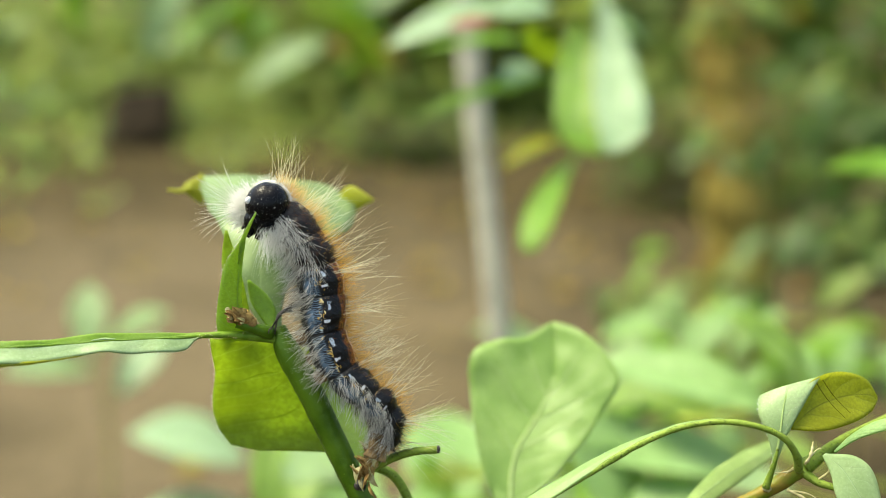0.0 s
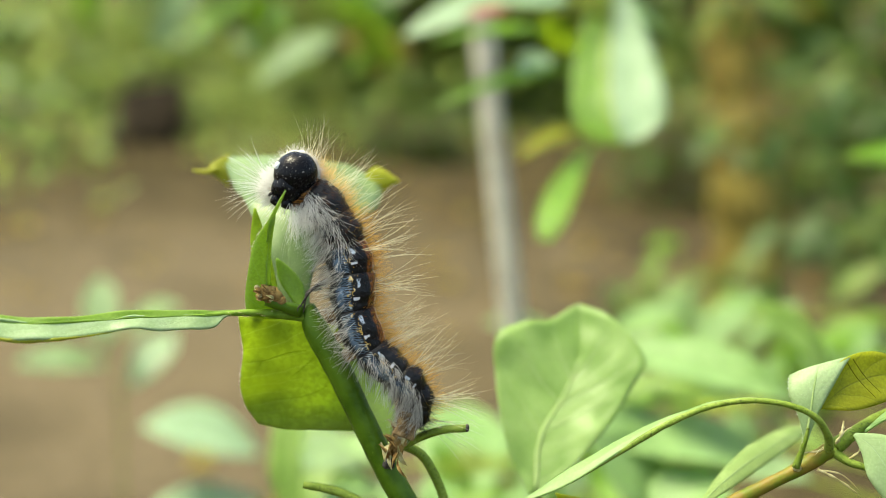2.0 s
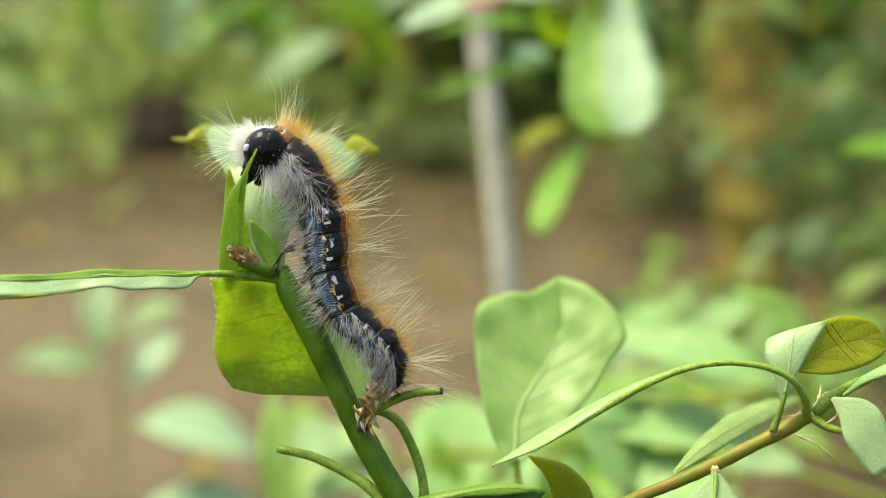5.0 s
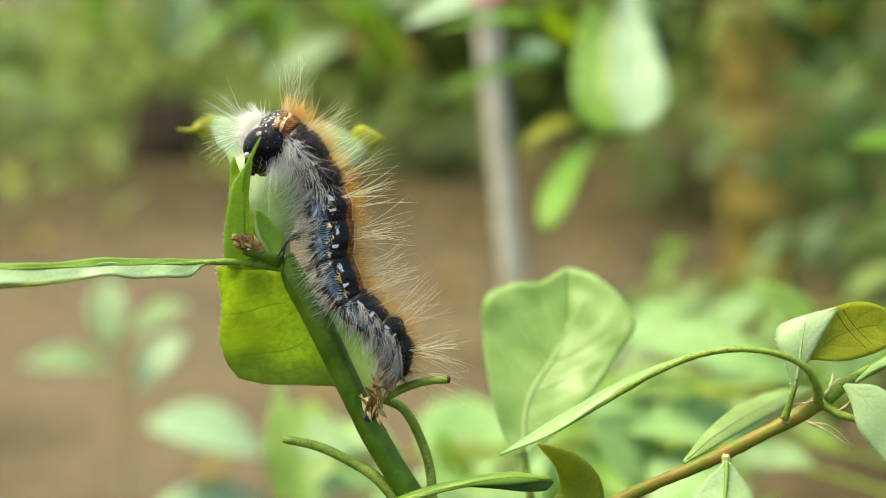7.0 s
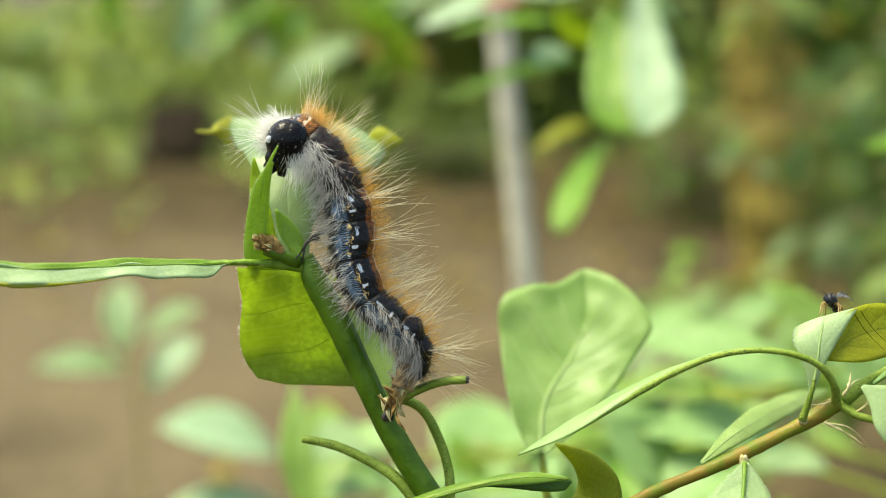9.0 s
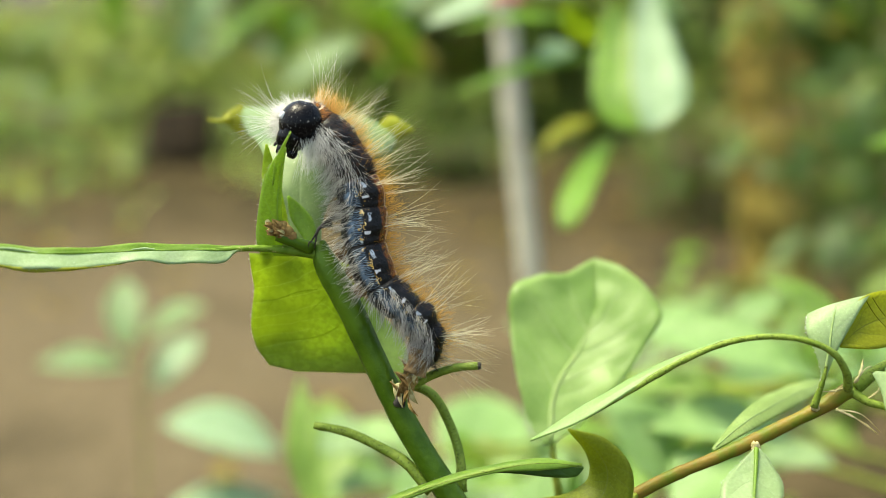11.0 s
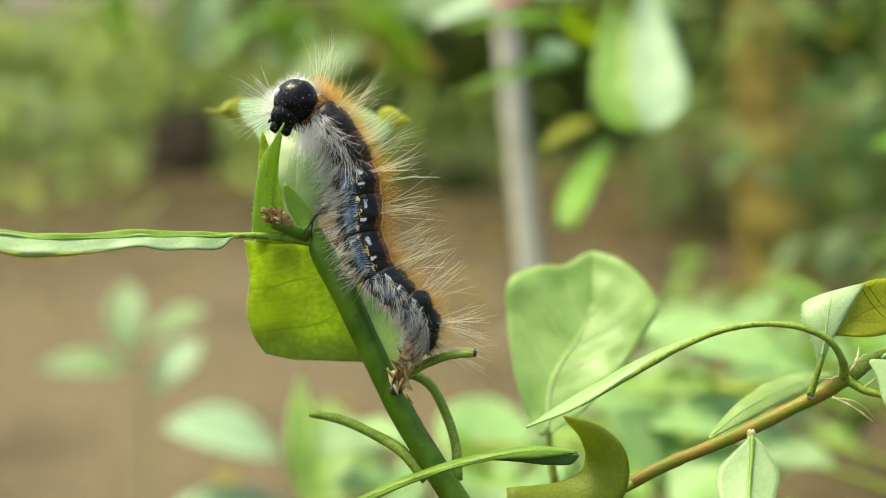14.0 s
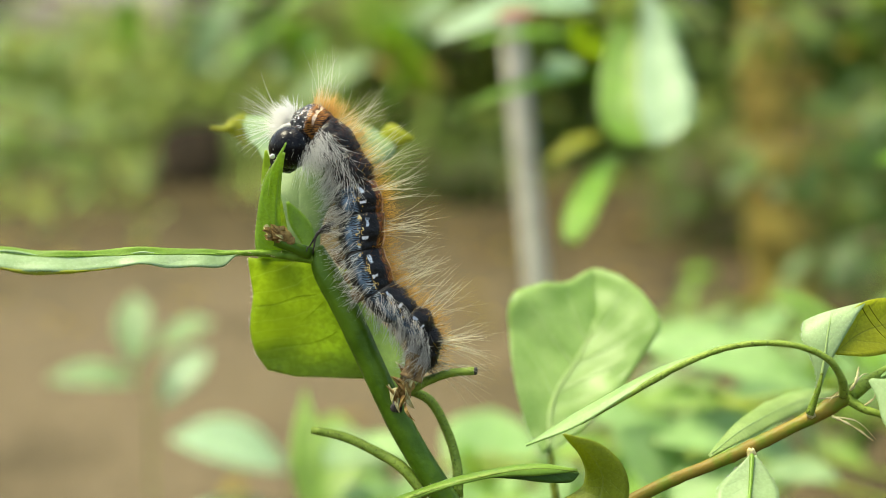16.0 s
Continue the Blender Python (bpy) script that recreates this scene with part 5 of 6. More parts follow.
sprig("low_sapling", "sapling with large pale leaves low behind the branch", ((45.4, 260.0, -81.7), (48.2, 255.0, -55.8), (49.6, 250.0, -35.7)), (
    ((66.5, 232.0, -32.5), (29.9, 245.0, -23.3), 6.5, (0, -0.6, 0.8), OVAL, LOW),
    ((49.6, 250.0, -35.7), (34.3, 235.0, -33.5), 3.2, (0, -0.2, 1), LANCE, TOP),
    ((74.0, 236.0, -28.4), (55.5, 232.0, -12.6), 5.4, (0.15, -0.6, 0.8), OVAL, (LEAF_YOUNG, LEAF_YOUNG)),
    ((32.7, 232.0, -41.9), (62.5, 240.0, -44.5), 8.0, (0, -0.5, 0.9), OVAL, LOW),
    ((-0.5, 300.0, -71.5), (2.5, 345.0, -47.5), 13.0, (0.1, -0.7, 0.7), OVAL, LOW),
    ((-43.0, 330.0, -83.0), (-46.0, 365.0, -51.0), 10.0, (0.1, -0.7, 0.7), OVAL, (LEAF_YOUNG, LEAF_YOUNG)),
    ((-36.5, 246.0, -59.5), (-39.5, 262.0, -35.0), 3.4, (0.2, -0.6, 0.75), LANCE, (LEAF_YOUNG, LEAF_YOUNG)),
    ((39.9, 235.0, -51.4), (24.8, 230.0, -39.4), 8.0, (-0.2, -0.7, 0.7), OVAL, LOW),
    ((51.1, 230.0, -46.0), (36.1, 225.0, -55.7), 8.0, (-0.2, -0.5, 0.8), OVAL, LOW),
), r=1.2, materials=TOP, seed=120)
sprig("seedling", "seedling with pale oval leaves over bare soil", ((-156.0, 560.0, -135.9), (-154.4, 545.0, -72.5), (-155.5, 540.0, -40.9)), (
    ((-160.7, 540.0, -50.0), (-169.0, 565.0, -16.0), 8.5, (0.1, -0.75, 0.6), OVAL, (LEAF_PALE, LEAF_PALE)),
    ((-153.0, 540.0, -43.5), (-122.3, 530.0, -28.8), 9.0, (0.1, -0.6, 0.8), OVAL, (LEAF_PALE, LEAF_PALE)),
    ((-149.2, 545.0, -67.3), (-133.1, 565.0, -42.8), 9.0, (0.1, -0.6, 0.8), OVAL, (LEAF_MINT, LEAF_MINT)),
    ((-159.6, 545.0, -56.9), (-198.2, 530.0, -55.3), 9.0, (0, -0.6, 0.8), OVAL, (LEAF_PALE, LEAF_PALE)),
), r=0.6, seed=140)
sprig("seedling", "seedling with broad pale leaves close to the ground", ((-83.3, 480.0, -139.4), (-77.1, 470.0, -102.9), (-74.1, 465.0, -86.3)), (
    ((-76.3, 465.0, -84.0), (-120.0, 450.0, -70.6), 15.0, (0, -0.5, 0.9), OVAL, (LEAF_PALE_SHEEN, LEAF_PALE_SHEEN)),
    ((-74.1, 465.0, -101.8), (-117.7, 430.0, -106.4), 12.0, (0, -0.5, 0.9), OVAL, (LEAF_PALE_SHEEN, LEAF_PALE_SHEEN)),
    ((-71.9, 465.0, -88.5), (-39.5, 450.0, -74.9), 13.0, (0, -0.5, 0.9), OVAL, (LEAF_PALE, LEAF_PALE)),
    ((-70.4, 470.0, -93.9), (-30.9, 450.0, -94.2), 13.0, (0, -0.5, 0.9), OVAL, TOP),
), r=0.6, seed=150)


def overhang(label, start, end, count, size, seed, mats=(LEAF_FAR, LEAF_DRY), dry=0.05, spread=0.5, low=0.05, thin=False):
    """A thin sapling on the ground, with a bough of leaves."""
    rng = random.Random(seed)
    ob = thing("leafy_sapling", start, label, "sapling", "saplings behind")
    a, b = Vector(start), Vector(end)
    part("trunk", tube(bmesh.new(), (foot(a), Vector(foot(a)).lerp(a, 0.5) + Vector((8, 5, 0)), a), (6.0, 4.5, 3.0), 14, 8, 0.1, seed), TWIG_FAR, ob)
    part("bough", tube(bmesh.new(), (a, a.lerp(b, 0.5) + Vector((0, 0, 12)), b), (3.0, 2.2, 1.0) if not thin else (0.9, 0.7, 0.5), 14, 7, 0.1, seed), STEM_PALE if thin else TWIG_FAR, ob)
    for i in range(count):
        p = a.lerp(b, rng.uniform(low, 1.0)) + Vector((rng.gauss(0, 1), rng.gauss(0, 1), rng.gauss(0, 0.7))) * size * spread
        way = Vector((rng.uniform(-1, 1), rng.uniform(-0.7, 0.5), rng.uniform(-1, 0.35))).normalized()
        k = size * rng.uniform(0.7, 1.25)
        oval = oval_leaf(bmesh.new(), p, p + way * k, k * rng.uniform(0.15, 0.22), (rng.uniform(-.5, .5), -0.6, 0.8), OVAL, nu=7, nv=2, thick=0.3, seed=i)
        part("leaf", oval, (mats[1], mats[1]) if rng.random() < dry else (mats[0], mats[0]), ob)
    return ob


overhang("thin sapling with leaves hanging over bare ground", (-424.9, 740.0, 183.9), (-121.5, 700.0, 123.8), 44, 22, 201, (LEAF_FAR, LEAF_PALE), 0.3, low=0.3, spread=1.4)
overhang("thin sapling with leaves hanging over bare ground", (-415.3, 700.0, 214.0), (-7.5, 660.0, 119.9), 22, 36, 202, (LEAF_TOP, LEAF_DRY), low=0.6)
overhang("leafy sapling at the thicket's edge", (279.6, 640.0, 140.7), (132.2, 700.0, 137.2), 26, 34, 203, (LEAF_FAR, LEAF_DARK), 0.3)
overhang("leafy sapling with bright green leaves", (-455.3, 780.0, 104.5), (-237.8, 740.0, 74.5), 60, 21, 204, (LEAF_FAR, LEAF_YOUNG), 0.3, low=0.3, spread=1.7)
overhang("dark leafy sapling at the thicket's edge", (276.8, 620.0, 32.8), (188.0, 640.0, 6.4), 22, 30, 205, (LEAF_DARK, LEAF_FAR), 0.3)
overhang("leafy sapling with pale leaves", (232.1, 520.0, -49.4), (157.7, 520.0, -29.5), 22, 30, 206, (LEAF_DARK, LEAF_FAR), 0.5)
sprig("leafy_sapling", "thin sapling with soft green lance leaves overhead", ((-401.9, 700.0, 214.0), (-215.3, 660.0, 189.2), (-57.0, 650.0, 164.6)), (
    ((-141.8, 655.0, 150.2), (-165.8, 645.0, 101.8), 9.0, (0.3, -0.7, 0.7), LANCE, (LEAF_PALE, LEAF_PALE)),
    ((-62.2, 655.0, 115.9), (-112.0, 645.0, 84.0), 10.0, (0.1, -0.7, 0.7), LANCE, (LEAF_PALE, LEAF_PALE)),
    ((-53.9, 650.0, 124.3), (-27.2, 640.0, 96.4), 13.0, (0.1, -0.6, -0.75), OVAL, THIN),
    ((-69.4, 650.0, 155.3), (-59.2, 640.0, 122.4), 13.0, (0.1, -0.6, -0.75), OVAL, THIN),
    ((-16.7, 650.0, 149.1), (-43.9, 640.0, 128.5), 9.0, (0.2, -0.8, 0.6), OVAL, (LEAF_PALE, LEAF_PALE)),
), r=1.2, seed=160)
overhang("leafy sapling with soft green leaves over bare ground", (-569.5, 960.0, 64.6), (-327.9, 900.0, 107.7), 50, 26, 216, (LEAF_FAR, LEAF_PALE), 0.3, 1.4, low=0.3)
overhang("leafy sapling before the tree trunk", (281.3, 760.0, -115.6), (118.8, 720.0, -3.1), 26, 30, 215, (LEAF_TOP, LEAF_UNDER), 0.4, 0.45, low=0.25, thin=True)
overhang("low sapling with pale green leaves", (147.3, 330.0, -72.2), (-3.4, 300.0, -59.9), 30, 22, 208, (LEAF_TOP, LEAF_FAR), 0.4, 0.6, low=0.45, thin=True)
overhang("low sapling with pale green leaves", (191.5, 420.0, -35.9), (56.5, 400.0, -38.0), 22, 26, 209, (LEAF_UNDER, LEAF_TOP), 0.4, 0.6, thin=True)
overhang("low sapling with broad pale leaves", (135.0, 290.0, -74.6), (-21.9, 280.0, -54.6), 28, 24, 211, (LEAF_UNDER, LEAF_PALE), 0.4, 0.5, low=0.5, thin=True)
overhang("low sapling with broad pale leaves", (176.9, 380.0, -68.7), (33.6, 360.0, -54.8), 14, 30, 212, (LEAF_YOUNG, LEAF_UNDER), 0.4, 0.5, low=0.55, thin=True)
overhang("sapling with pale green leaves behind", (266.0, 560.0, -79.9), (55.6, 540.0, -66.7), 18, 44, 213, (LEAF_YOUNG, LEAF_PALE), 0.4, 0.5, low=0.5, thin=True)
overhang("sapling with soft green leaves", (400.3, 860.0, 8.6), (105.3, 800.0, -37.8), 34, 34, 214, (LEAF_FAR, LEAF_DARK), 0.45, 0.5, thin=True)
overhang("sapling with fresh green leaves", (418.9, 900.0, 112.0), (187.0, 860.0, 90.6), 30, 38, 210, (LEAF_DARK, LEAF_FAR), 0.3, 0.7)


def ochre_trunk():
    """A thin trunk with ochre moss and dry leaves clinging to it."""
    rng = random.Random(207)
    a, b, c = Vector((356.8, 1450.0, -20.1)), Vector((344.4, 1450.0, 221.9)), Vector((330.6, 1450.0, 512.4))
    ob = thing("tree", a, "thin tree trunk with ochre moss and clinging dry leaves", "tree")
    part("trunk", tube(bmesh.new(), (foot(a), a, b, c), (44, 40, 33, 27), 60, 22, 0.16, 207), OCHRE, ob)
    for i in range(90):
        p = a.lerp(b, rng.uniform(-0.1, 1.15)) + Vector((rng.choice((-1, 1)) * rng.uniform(22, 46), -rng.uniform(5, 42), 0))
        way = Vector((rng.uniform(-1, 1), rng.uniform(-0.7, 0.3), rng.uniform(-1, 0.6))).normalized()
        k = rng.uniform(14, 30)
        part("dry_leaf", oval_leaf(bmesh.new(), p, p + way * k, k * 0.2, (rng.uniform(-.5, .5), -0.6, 0.8), OVAL, nu=6, nv=2, thick=0.4, seed=i), (LEAF_DRY, LEAF_YELLOW if i % 5 == 0 else LEAF_DRY), ob)


ochre_trunk()


# ---- the caterpillar ----
BODY = ((-19.9, 126.0, 4.6), (-17.2, 126.0, 3.4), (-14.8, 126.0, 0.7), (-13.5, 126.0, -2.1), (-12.7, 126.0, -5.0), (-12.5, 126.0, -8.9), (-10.7, 126.0, -13.0), (-7.9, 126.3, -15.7), (-6.2, 126.7, -17.5), (-5.7, 127.0, -19.4), (-6.2, 127.4, -21.5))
RADII = (2.15, 2.35, 2.4, 2.45, 2.5, 2.32, 2.08, 1.88, 1.68, 1.45, 0.85)
SEGMENTS = 10
TURN = (48, 34, 18, 10, 9, 9, 9, 8, 6, 4, 0)      # how far the back is turned towards us, in degrees
RISE = ((78, 13), (52, 16), (28, 10), (17, 9), (9, 10), (16, 13), (30, 13), (34, 22), (4, 11), (-14, 14))      # the back hair's angle over the level


def caterpillar():
    ob = thing("caterpillar", BODY[5], "hairy blue-black caterpillar with orange-haired back feeding on a leaf", "caterpillar")
    rng = random.Random(77)
    moving = []
    fine = 20
    path = [Vector(p) for p in spline(BODY, SEGMENTS * fine)]
    rad = [float(r[0]) for r in spline([(r,) for r in RADII], SEGMENTS * fine)]
    turn = [float(r[0]) for r in spline([(r,) for r in TURN], SEGMENTS * fine)]

    def frame_at(i):
        t = (path[min(i + 2, len(path) - 1)] - path[max(i - 2, 0)]).normalized()
        out = t.cross(Vector((0, 1, 0))).normalized()
        out = -out if out.x < 0 else out
        toward = Vector((0, -1, 0)) - t * Vector((0, -1, 0)).dot(t)
        toward.normalize()
        a = radians(turn[i])
        return t, out * math.cos(a) + toward * math.sin(a), toward * math.cos(a) - out * math.sin(a)

    def root(s, f, w, deep=0.93):
        i = max(0, min(len(path) - 1, int((s + f) * fine)))
        t, back, side = frame_at(i)
        dirn = back * math.cos(w) + side * math.sin(w)
        return path[i] + dirn * rad[i] * deep, t, back, dirn

    def loose(k):
        return Vector((rng.gauss(0, k), rng.gauss(0, k), rng.gauss(0, k)))

    def level(deg, spread, depth=0.22):
        a = radians(rng.gauss(deg, spread))
        return Vector((math.cos(a), rng.gauss(0, depth), math.sin(a)))

    for s in range(SEGMENTS):
        bm = bmesh.new()
        uv = bm.loops.layers.uv.verify()
        i0 = s * fine
        rings, sides = [], 40
        for k in range(-2, fine + 3):
            i = max(0, min(len(path) - 1, i0 + k))
            t, back, side = frame_at(i)
            q = path[i] + t * ((i0 + k - i) * 0.22)
            f = k / fine
            bow = math.sin(math.pi * min(1, max(0, f)))
            fat = 0.885 + 0.135 * math.sqrt(bow) + 0.02 * math.sin(f * math.tau * 2 + 1)
            if k < 0 or k > fine:
                fat = 0.87 - 0.03 * (abs(k) if k < 0 else k - fine)
            end = 1.0
            if s == SEGMENTS - 1 and f > 0.5:
                end = math.sqrt(max(0.02, 1 - ((f - 0.5) / 0.66) ** 2))
            if s == 0 and f < 0.5:
                end = math.sqrt(max(0.05, 1 - ((0.5 - f) / 0.72) ** 2))
            row = []
            for j in range(sides):
                w = math.tau * j / sides
                a = abs(((w + math.pi) % math.tau) - math.pi)
                dirn = back * math.cos(w) + side * math.sin(w)
                r = rad[i] * fat * end
                # the back's pair of humps, the taller ones near the tail, a belly fold
                r *= 1 + 0.06 * math.exp(-((a - 0.75) / 0.35) ** 2) * bow
                if s in (7, 8):
                    r *= 1 + (0.20 if s == 7 else 0.14) * math.exp(-(a / 0.75) ** 2) * bow ** 2
                r *= 1 + 0.03 * math.exp(-((a - 1.75) / 0.25) ** 2) * math.cos(f * math.tau * 1.5)
                r *= 1 + 0.055 * noise.noise(Vector((s * 3.1 + f * 2.8, math.cos(w) * 1.9, math.sin(w) * 1.9)))
                row.append(bm.verts.new(q + dirn * r))
            rings.append((row, f))
        for (a, fa), (b, fb) in zip(rings, rings[1:]):
            for j in range(sides):
                j2 = (j + 1) % sides
                f = bm.faces.new((a[j], a[j2], b[j2], b[j]))
                va = abs(((j / sides + 0.5) % 1) - 0.5) * 2
                vb = abs((((j + 1) / sides + 0.5) % 1) - 0.5) * 2
                vb = 1.0 if j + 1 == sides // 2 else vb
                for loop, q in zip(f.loops, ((fa, va), (fa, vb), (fb, vb), (fb, va))):
                    loop[uv].uv = q
        bm.faces.new(rings[0][0][::-1])
        bm.faces.new(rings[-1][0])
        mid = path[i0 + fine // 2]
        skin = NECK if s == 0 else NAPE if s in (1, 2) else TAIL if s > 7 else HIND if s > 5 else SKIN
        label = "orange-brown front segment with a pale bar" if s == 0 else "dark brown segment behind the head" if s in (1, 2) else "dark hind segment" if s > 7 else ""
        seg = part("segment", bm, skin, ob, label, mid)
        moving.append(seg)

        # bristles
        white, grey, tan, orange, dark = [], [], [], [], []
        clumps = [((j + 0.5) / 3 + rng.gauss(0, 0.06), w0 + rng.gauss(0, 0.12), loose(0.2)) for j in range(3) for w0 in ((1.85, 2.1, 2.4, 2.7, 3.0) if s < 6 else (1.2, 1.55, 1.9, 2.3, 2.8))]
        for k in range(0 if s == 0 else 110 if s == 1 else 165 if s < 6 else 230):
            f, w, lean = rng.choice(clumps)
            p, t, back, dirn = root(s, min(1, max(0, f + rng.gauss(0, 0.06))), w + rng.gauss(0, 0.12))
            way = dirn * 0.6 - back * 0.55 + t * (0.3 if s < 6 else 0.7) + lean + loose(0.2) + Vector((0, 0, -0.1))
            share = 0.7 if s < 3 else 0.55 if s < 6 else 0.7
            (white if rng.random() < share else grey).append((p, way, rng.uniform(1.1, 3.3) * (0.95 if s < 6 else 0.85)))
        tufts = [(rng.uniform(0.1, 0.9), rng.gauss(0, 0.4), rng.gauss(0, 5)) for _ in range(6)]
        deg, spread = RISE[s]
        for k in range((26, 30, 22, 24, 24, 26, 24, 18, 30, 16)[s]):
            f, w, d = rng.choice(tufts)
            p, t, back, dirn = root(s, (f if s else 0.55 + 0.45 * f) + rng.gauss(0, 0.05), w + rng.gauss(0, 0.12) - (0.5 if s < 2 else 0.0))
            way = level(deg + d, spread * 0.75)
            if s == 1 and rng.random() < 0.6:
                way = level(28, 9)
            tan.append((p, way, rng.uniform(4.6, 7.4) if s > 0 else rng.uniform(4.0, 7.6)))
        for k in range((420, 330, 180, 200, 200, 200, 190, 150, 110, 40)[s]):
            p, t, back, dirn = root(s, rng.random() if s else rng.uniform(0.4, 1.0), rng.gauss((-0.95, -0.7)[s], 0.25) if s < 2 else rng.gauss(-0.15, 0.35))
            orange.append((p, (dirn + level(deg if s else 60, 20)) * 0.5 + loose(0.25), rng.uniform(1.0, 3.0) if s < 2 else rng.uniform(0.8, 2.9)))
        for k in range((60, 220, 200)[s] if s < 3 else 110 if s < 7 else 230):
            p, t, back, dirn = root(s, rng.random(), rng.uniform(0.1 if s > 6 or s < 3 else 0.6, 3.0))
            dark.append((p, dirn + t * 0.4 + loose(0.3), rng.uniform(0.5, 1.6) if s else rng.uniform(0.3, 0.8)))
        if s in (1, 2):
            for k in range(120):
                p, t, back, dirn = root(s, rng.random(), rng.uniform(0.85, 2.1))
                white.append((p, level(-72, 20) + dirn * 0.4 + loose(0.15), rng.uniform(1.2, 3.6)))
        rusty = []
        for k in range(100 if s in (1, 2) else 60 if s < 6 else 0):
            p, t, back, dirn = root(s, rng.random(), abs(rng.gauss(0.2, 0.5)))
            rusty.append((p, dirn + t * 0.3 + loose(0.35), rng.uniform(0.3, 0.95)))
        for roots, mat, text, thick in ((rusty, HAIR_RUST, "short rusty hair", 0.018), (white, HAIR_WHITE, "white side hair", 0.025), (grey, HAIR_GREY, "grey side hair", 0.026), (tan, HAIR_TAN, "long straw-coloured back hair", 0.023),
                                        (orange, HAIR_APRICOT if s < 2 else HAIR_ORANGE, "short orange back hair", 0.016 if s < 2 else 0.0125), (dark, HAIR_BLACK, "short dark hair", 0.020)):
            if roots:
                part("hair", hairs(bmesh.new(), roots, thick, 0.22, s), mat, seg, text, mid, kind="stuff")

    # head: at its place when raised, face towards the lower left
    c = Vector(HEAD_REST)
    head_bm = bmesh.new()
    tilt, nose = Matrix.Rotation(radians(32), 3, "Y"), Matrix.Rotation(radians(20), 3, "Y")
    for v in ball(head_bm, c, (2.28, 2.2, 2.42), tilt, 40, 28):
        # the two lobes of the skull, and the flattened face
        q = tilt.transposed() @ (v.co - c)
        v.co += tilt @ Vector((0, 0, -0.05 * math.exp(-((q.x + 0.7) / 0.35) ** 2) * max(0, q.z)))
    head = part("head", head_bm, SHELL, ob, "round glossy black head", c)
    bm = bmesh.new()
    ball(bm, c + nose @ Vector((-0.3, -0.3, -1.45)), (1.65, 1.6, 1.85), nose, 24, 16, 0.18, 2)
    mouth = part("face_plate", bm, SHELL, head, "dull black face above the jaws", c)
    for sgn in (-1, 1):
        bm = bmesh.new()
        ball(bm, c + nose @ Vector((-0.35 + 0.6 * sgn, -0.5, -3.2)), (0.58, 0.7, 0.66), nose, 12, 8, 0.3, 3 + sgn)
        part("jaw", bm, SHELL, mouth, "", c)
    bm = tube(bmesh.new(), (c + nose @ Vector((-1.35, -0.7, -2.55)), c + nose @ Vector((-1.65, -0.85, -2.85)), c + nose @ Vector((-1.7, -0.9, -3.15))), (0.25, 0.18, 0.1), 6, 7)
    part("antenna", bm, CLAW, mouth, "", c)
    bm = bmesh.new()
    ball(bm, c + Vector((-1.74, -1.30, 0.80)), (0.30, 0.2, 0.42), Matrix.Rotation(radians(20), 3, "Y"), 12, 8)
    part("spot", bm, SPOT, head, "white shining spot", c)
    # pale rim behind the skull
    ring = [c + Vector((2.30 * math.cos(w), 0.9, 2.34 * math.sin(w))) for w in (radians(-30 + 190 * k / 14) for k in range(15))]
    collar = part("collar", tube(bmesh.new(), ring, (0.14, 0.24, 0.28, 0.24, 0.12), 60, 8, 0.12, 8), COLLAR, ob, "greyish white rim of skin behind the head", c)
    roots = []
    for k in range(420):
        p = ring[k % 14].lerp(ring[k % 14 + 1], rng.random()) + loose(0.12)
        d = (p - c).normalized()
        roots.append((p, d + loose(0.45), rng.uniform(0.4, 1.3)))
    part("hair", hairs(bmesh.new(), roots, 0.018, 0.25, 93), HAIR_WHITE, collar, "short white hair on the rim", c, kind="stuff")

    # the white tuft beside the head, thick and short with long single hairs in it
    o = Vector((-21.7, 126.8, 4.1))
    short, far = [], []
    for k in range(1300):
        a = radians(rng.gauss(160, 60))
        d = Vector((math.cos(a), rng.gauss(-0.15, 0.5), math.sin(a))).normalized()
        q = rng.uniform(0.1, 1.0)
        p = o + Vector((1.3 + d.x * 1.8 * q, d.y * 1.3, d.z * 2.3 * q))
        short.append((p, d + Vector((-0.45, 0, 0.05)) + loose(0.22), rng.uniform(0.6, 2.0)))
    for deg, count in ((126, 10), (142, 14), (158, 10), (176, 13), (192, 12), (207, 8)):
        for k in range(count):
            w = level(deg, 5, 0.25)
            far.append((o + Vector((0.6, rng.gauss(0, 0.6), 0.2)) + w * rng.uniform(0.9, 1.4), w, rng.uniform(2.8, 5.6)))
    part("hair", hairs(bmesh.new(), short, 0.030, 0.2, 90), HAIR_SNOW, moving[0], "white tuft beside the head", kind="stuff")
    part("hair", hairs(bmesh.new(), far, 0.021, 0.2, 94), HAIR_WHITE, moving[0], "long white hairs fanning out beside the head", kind="stuff")
    # white hair that fans out below the head
    roots = []
    c0 = Vector((0.3, 0, -0.5)) + Vector((-18.7, 123.9, 3.7))
    for k in range(340):
        a = radians(rng.uniform(-115, 15))
        long = k < 240
        p = c0 + Vector((math.cos(a) * rng.uniform(0.8, 2.5), rng.uniform(-1.0, 0.6), math.sin(a) * rng.uniform(0.8, 2.3)))
        b = radians(rng.gauss(-84, 14) if a < -0.6 or rng.random() < 0.3 else rng.gauss(-50, 13))
        roots.append((p, Vector((math.cos(b), rng.gauss(-0.3, .15), math.sin(b))), rng.uniform(2.2, 5.0) if long else rng.uniform(0.8, 2.6)))
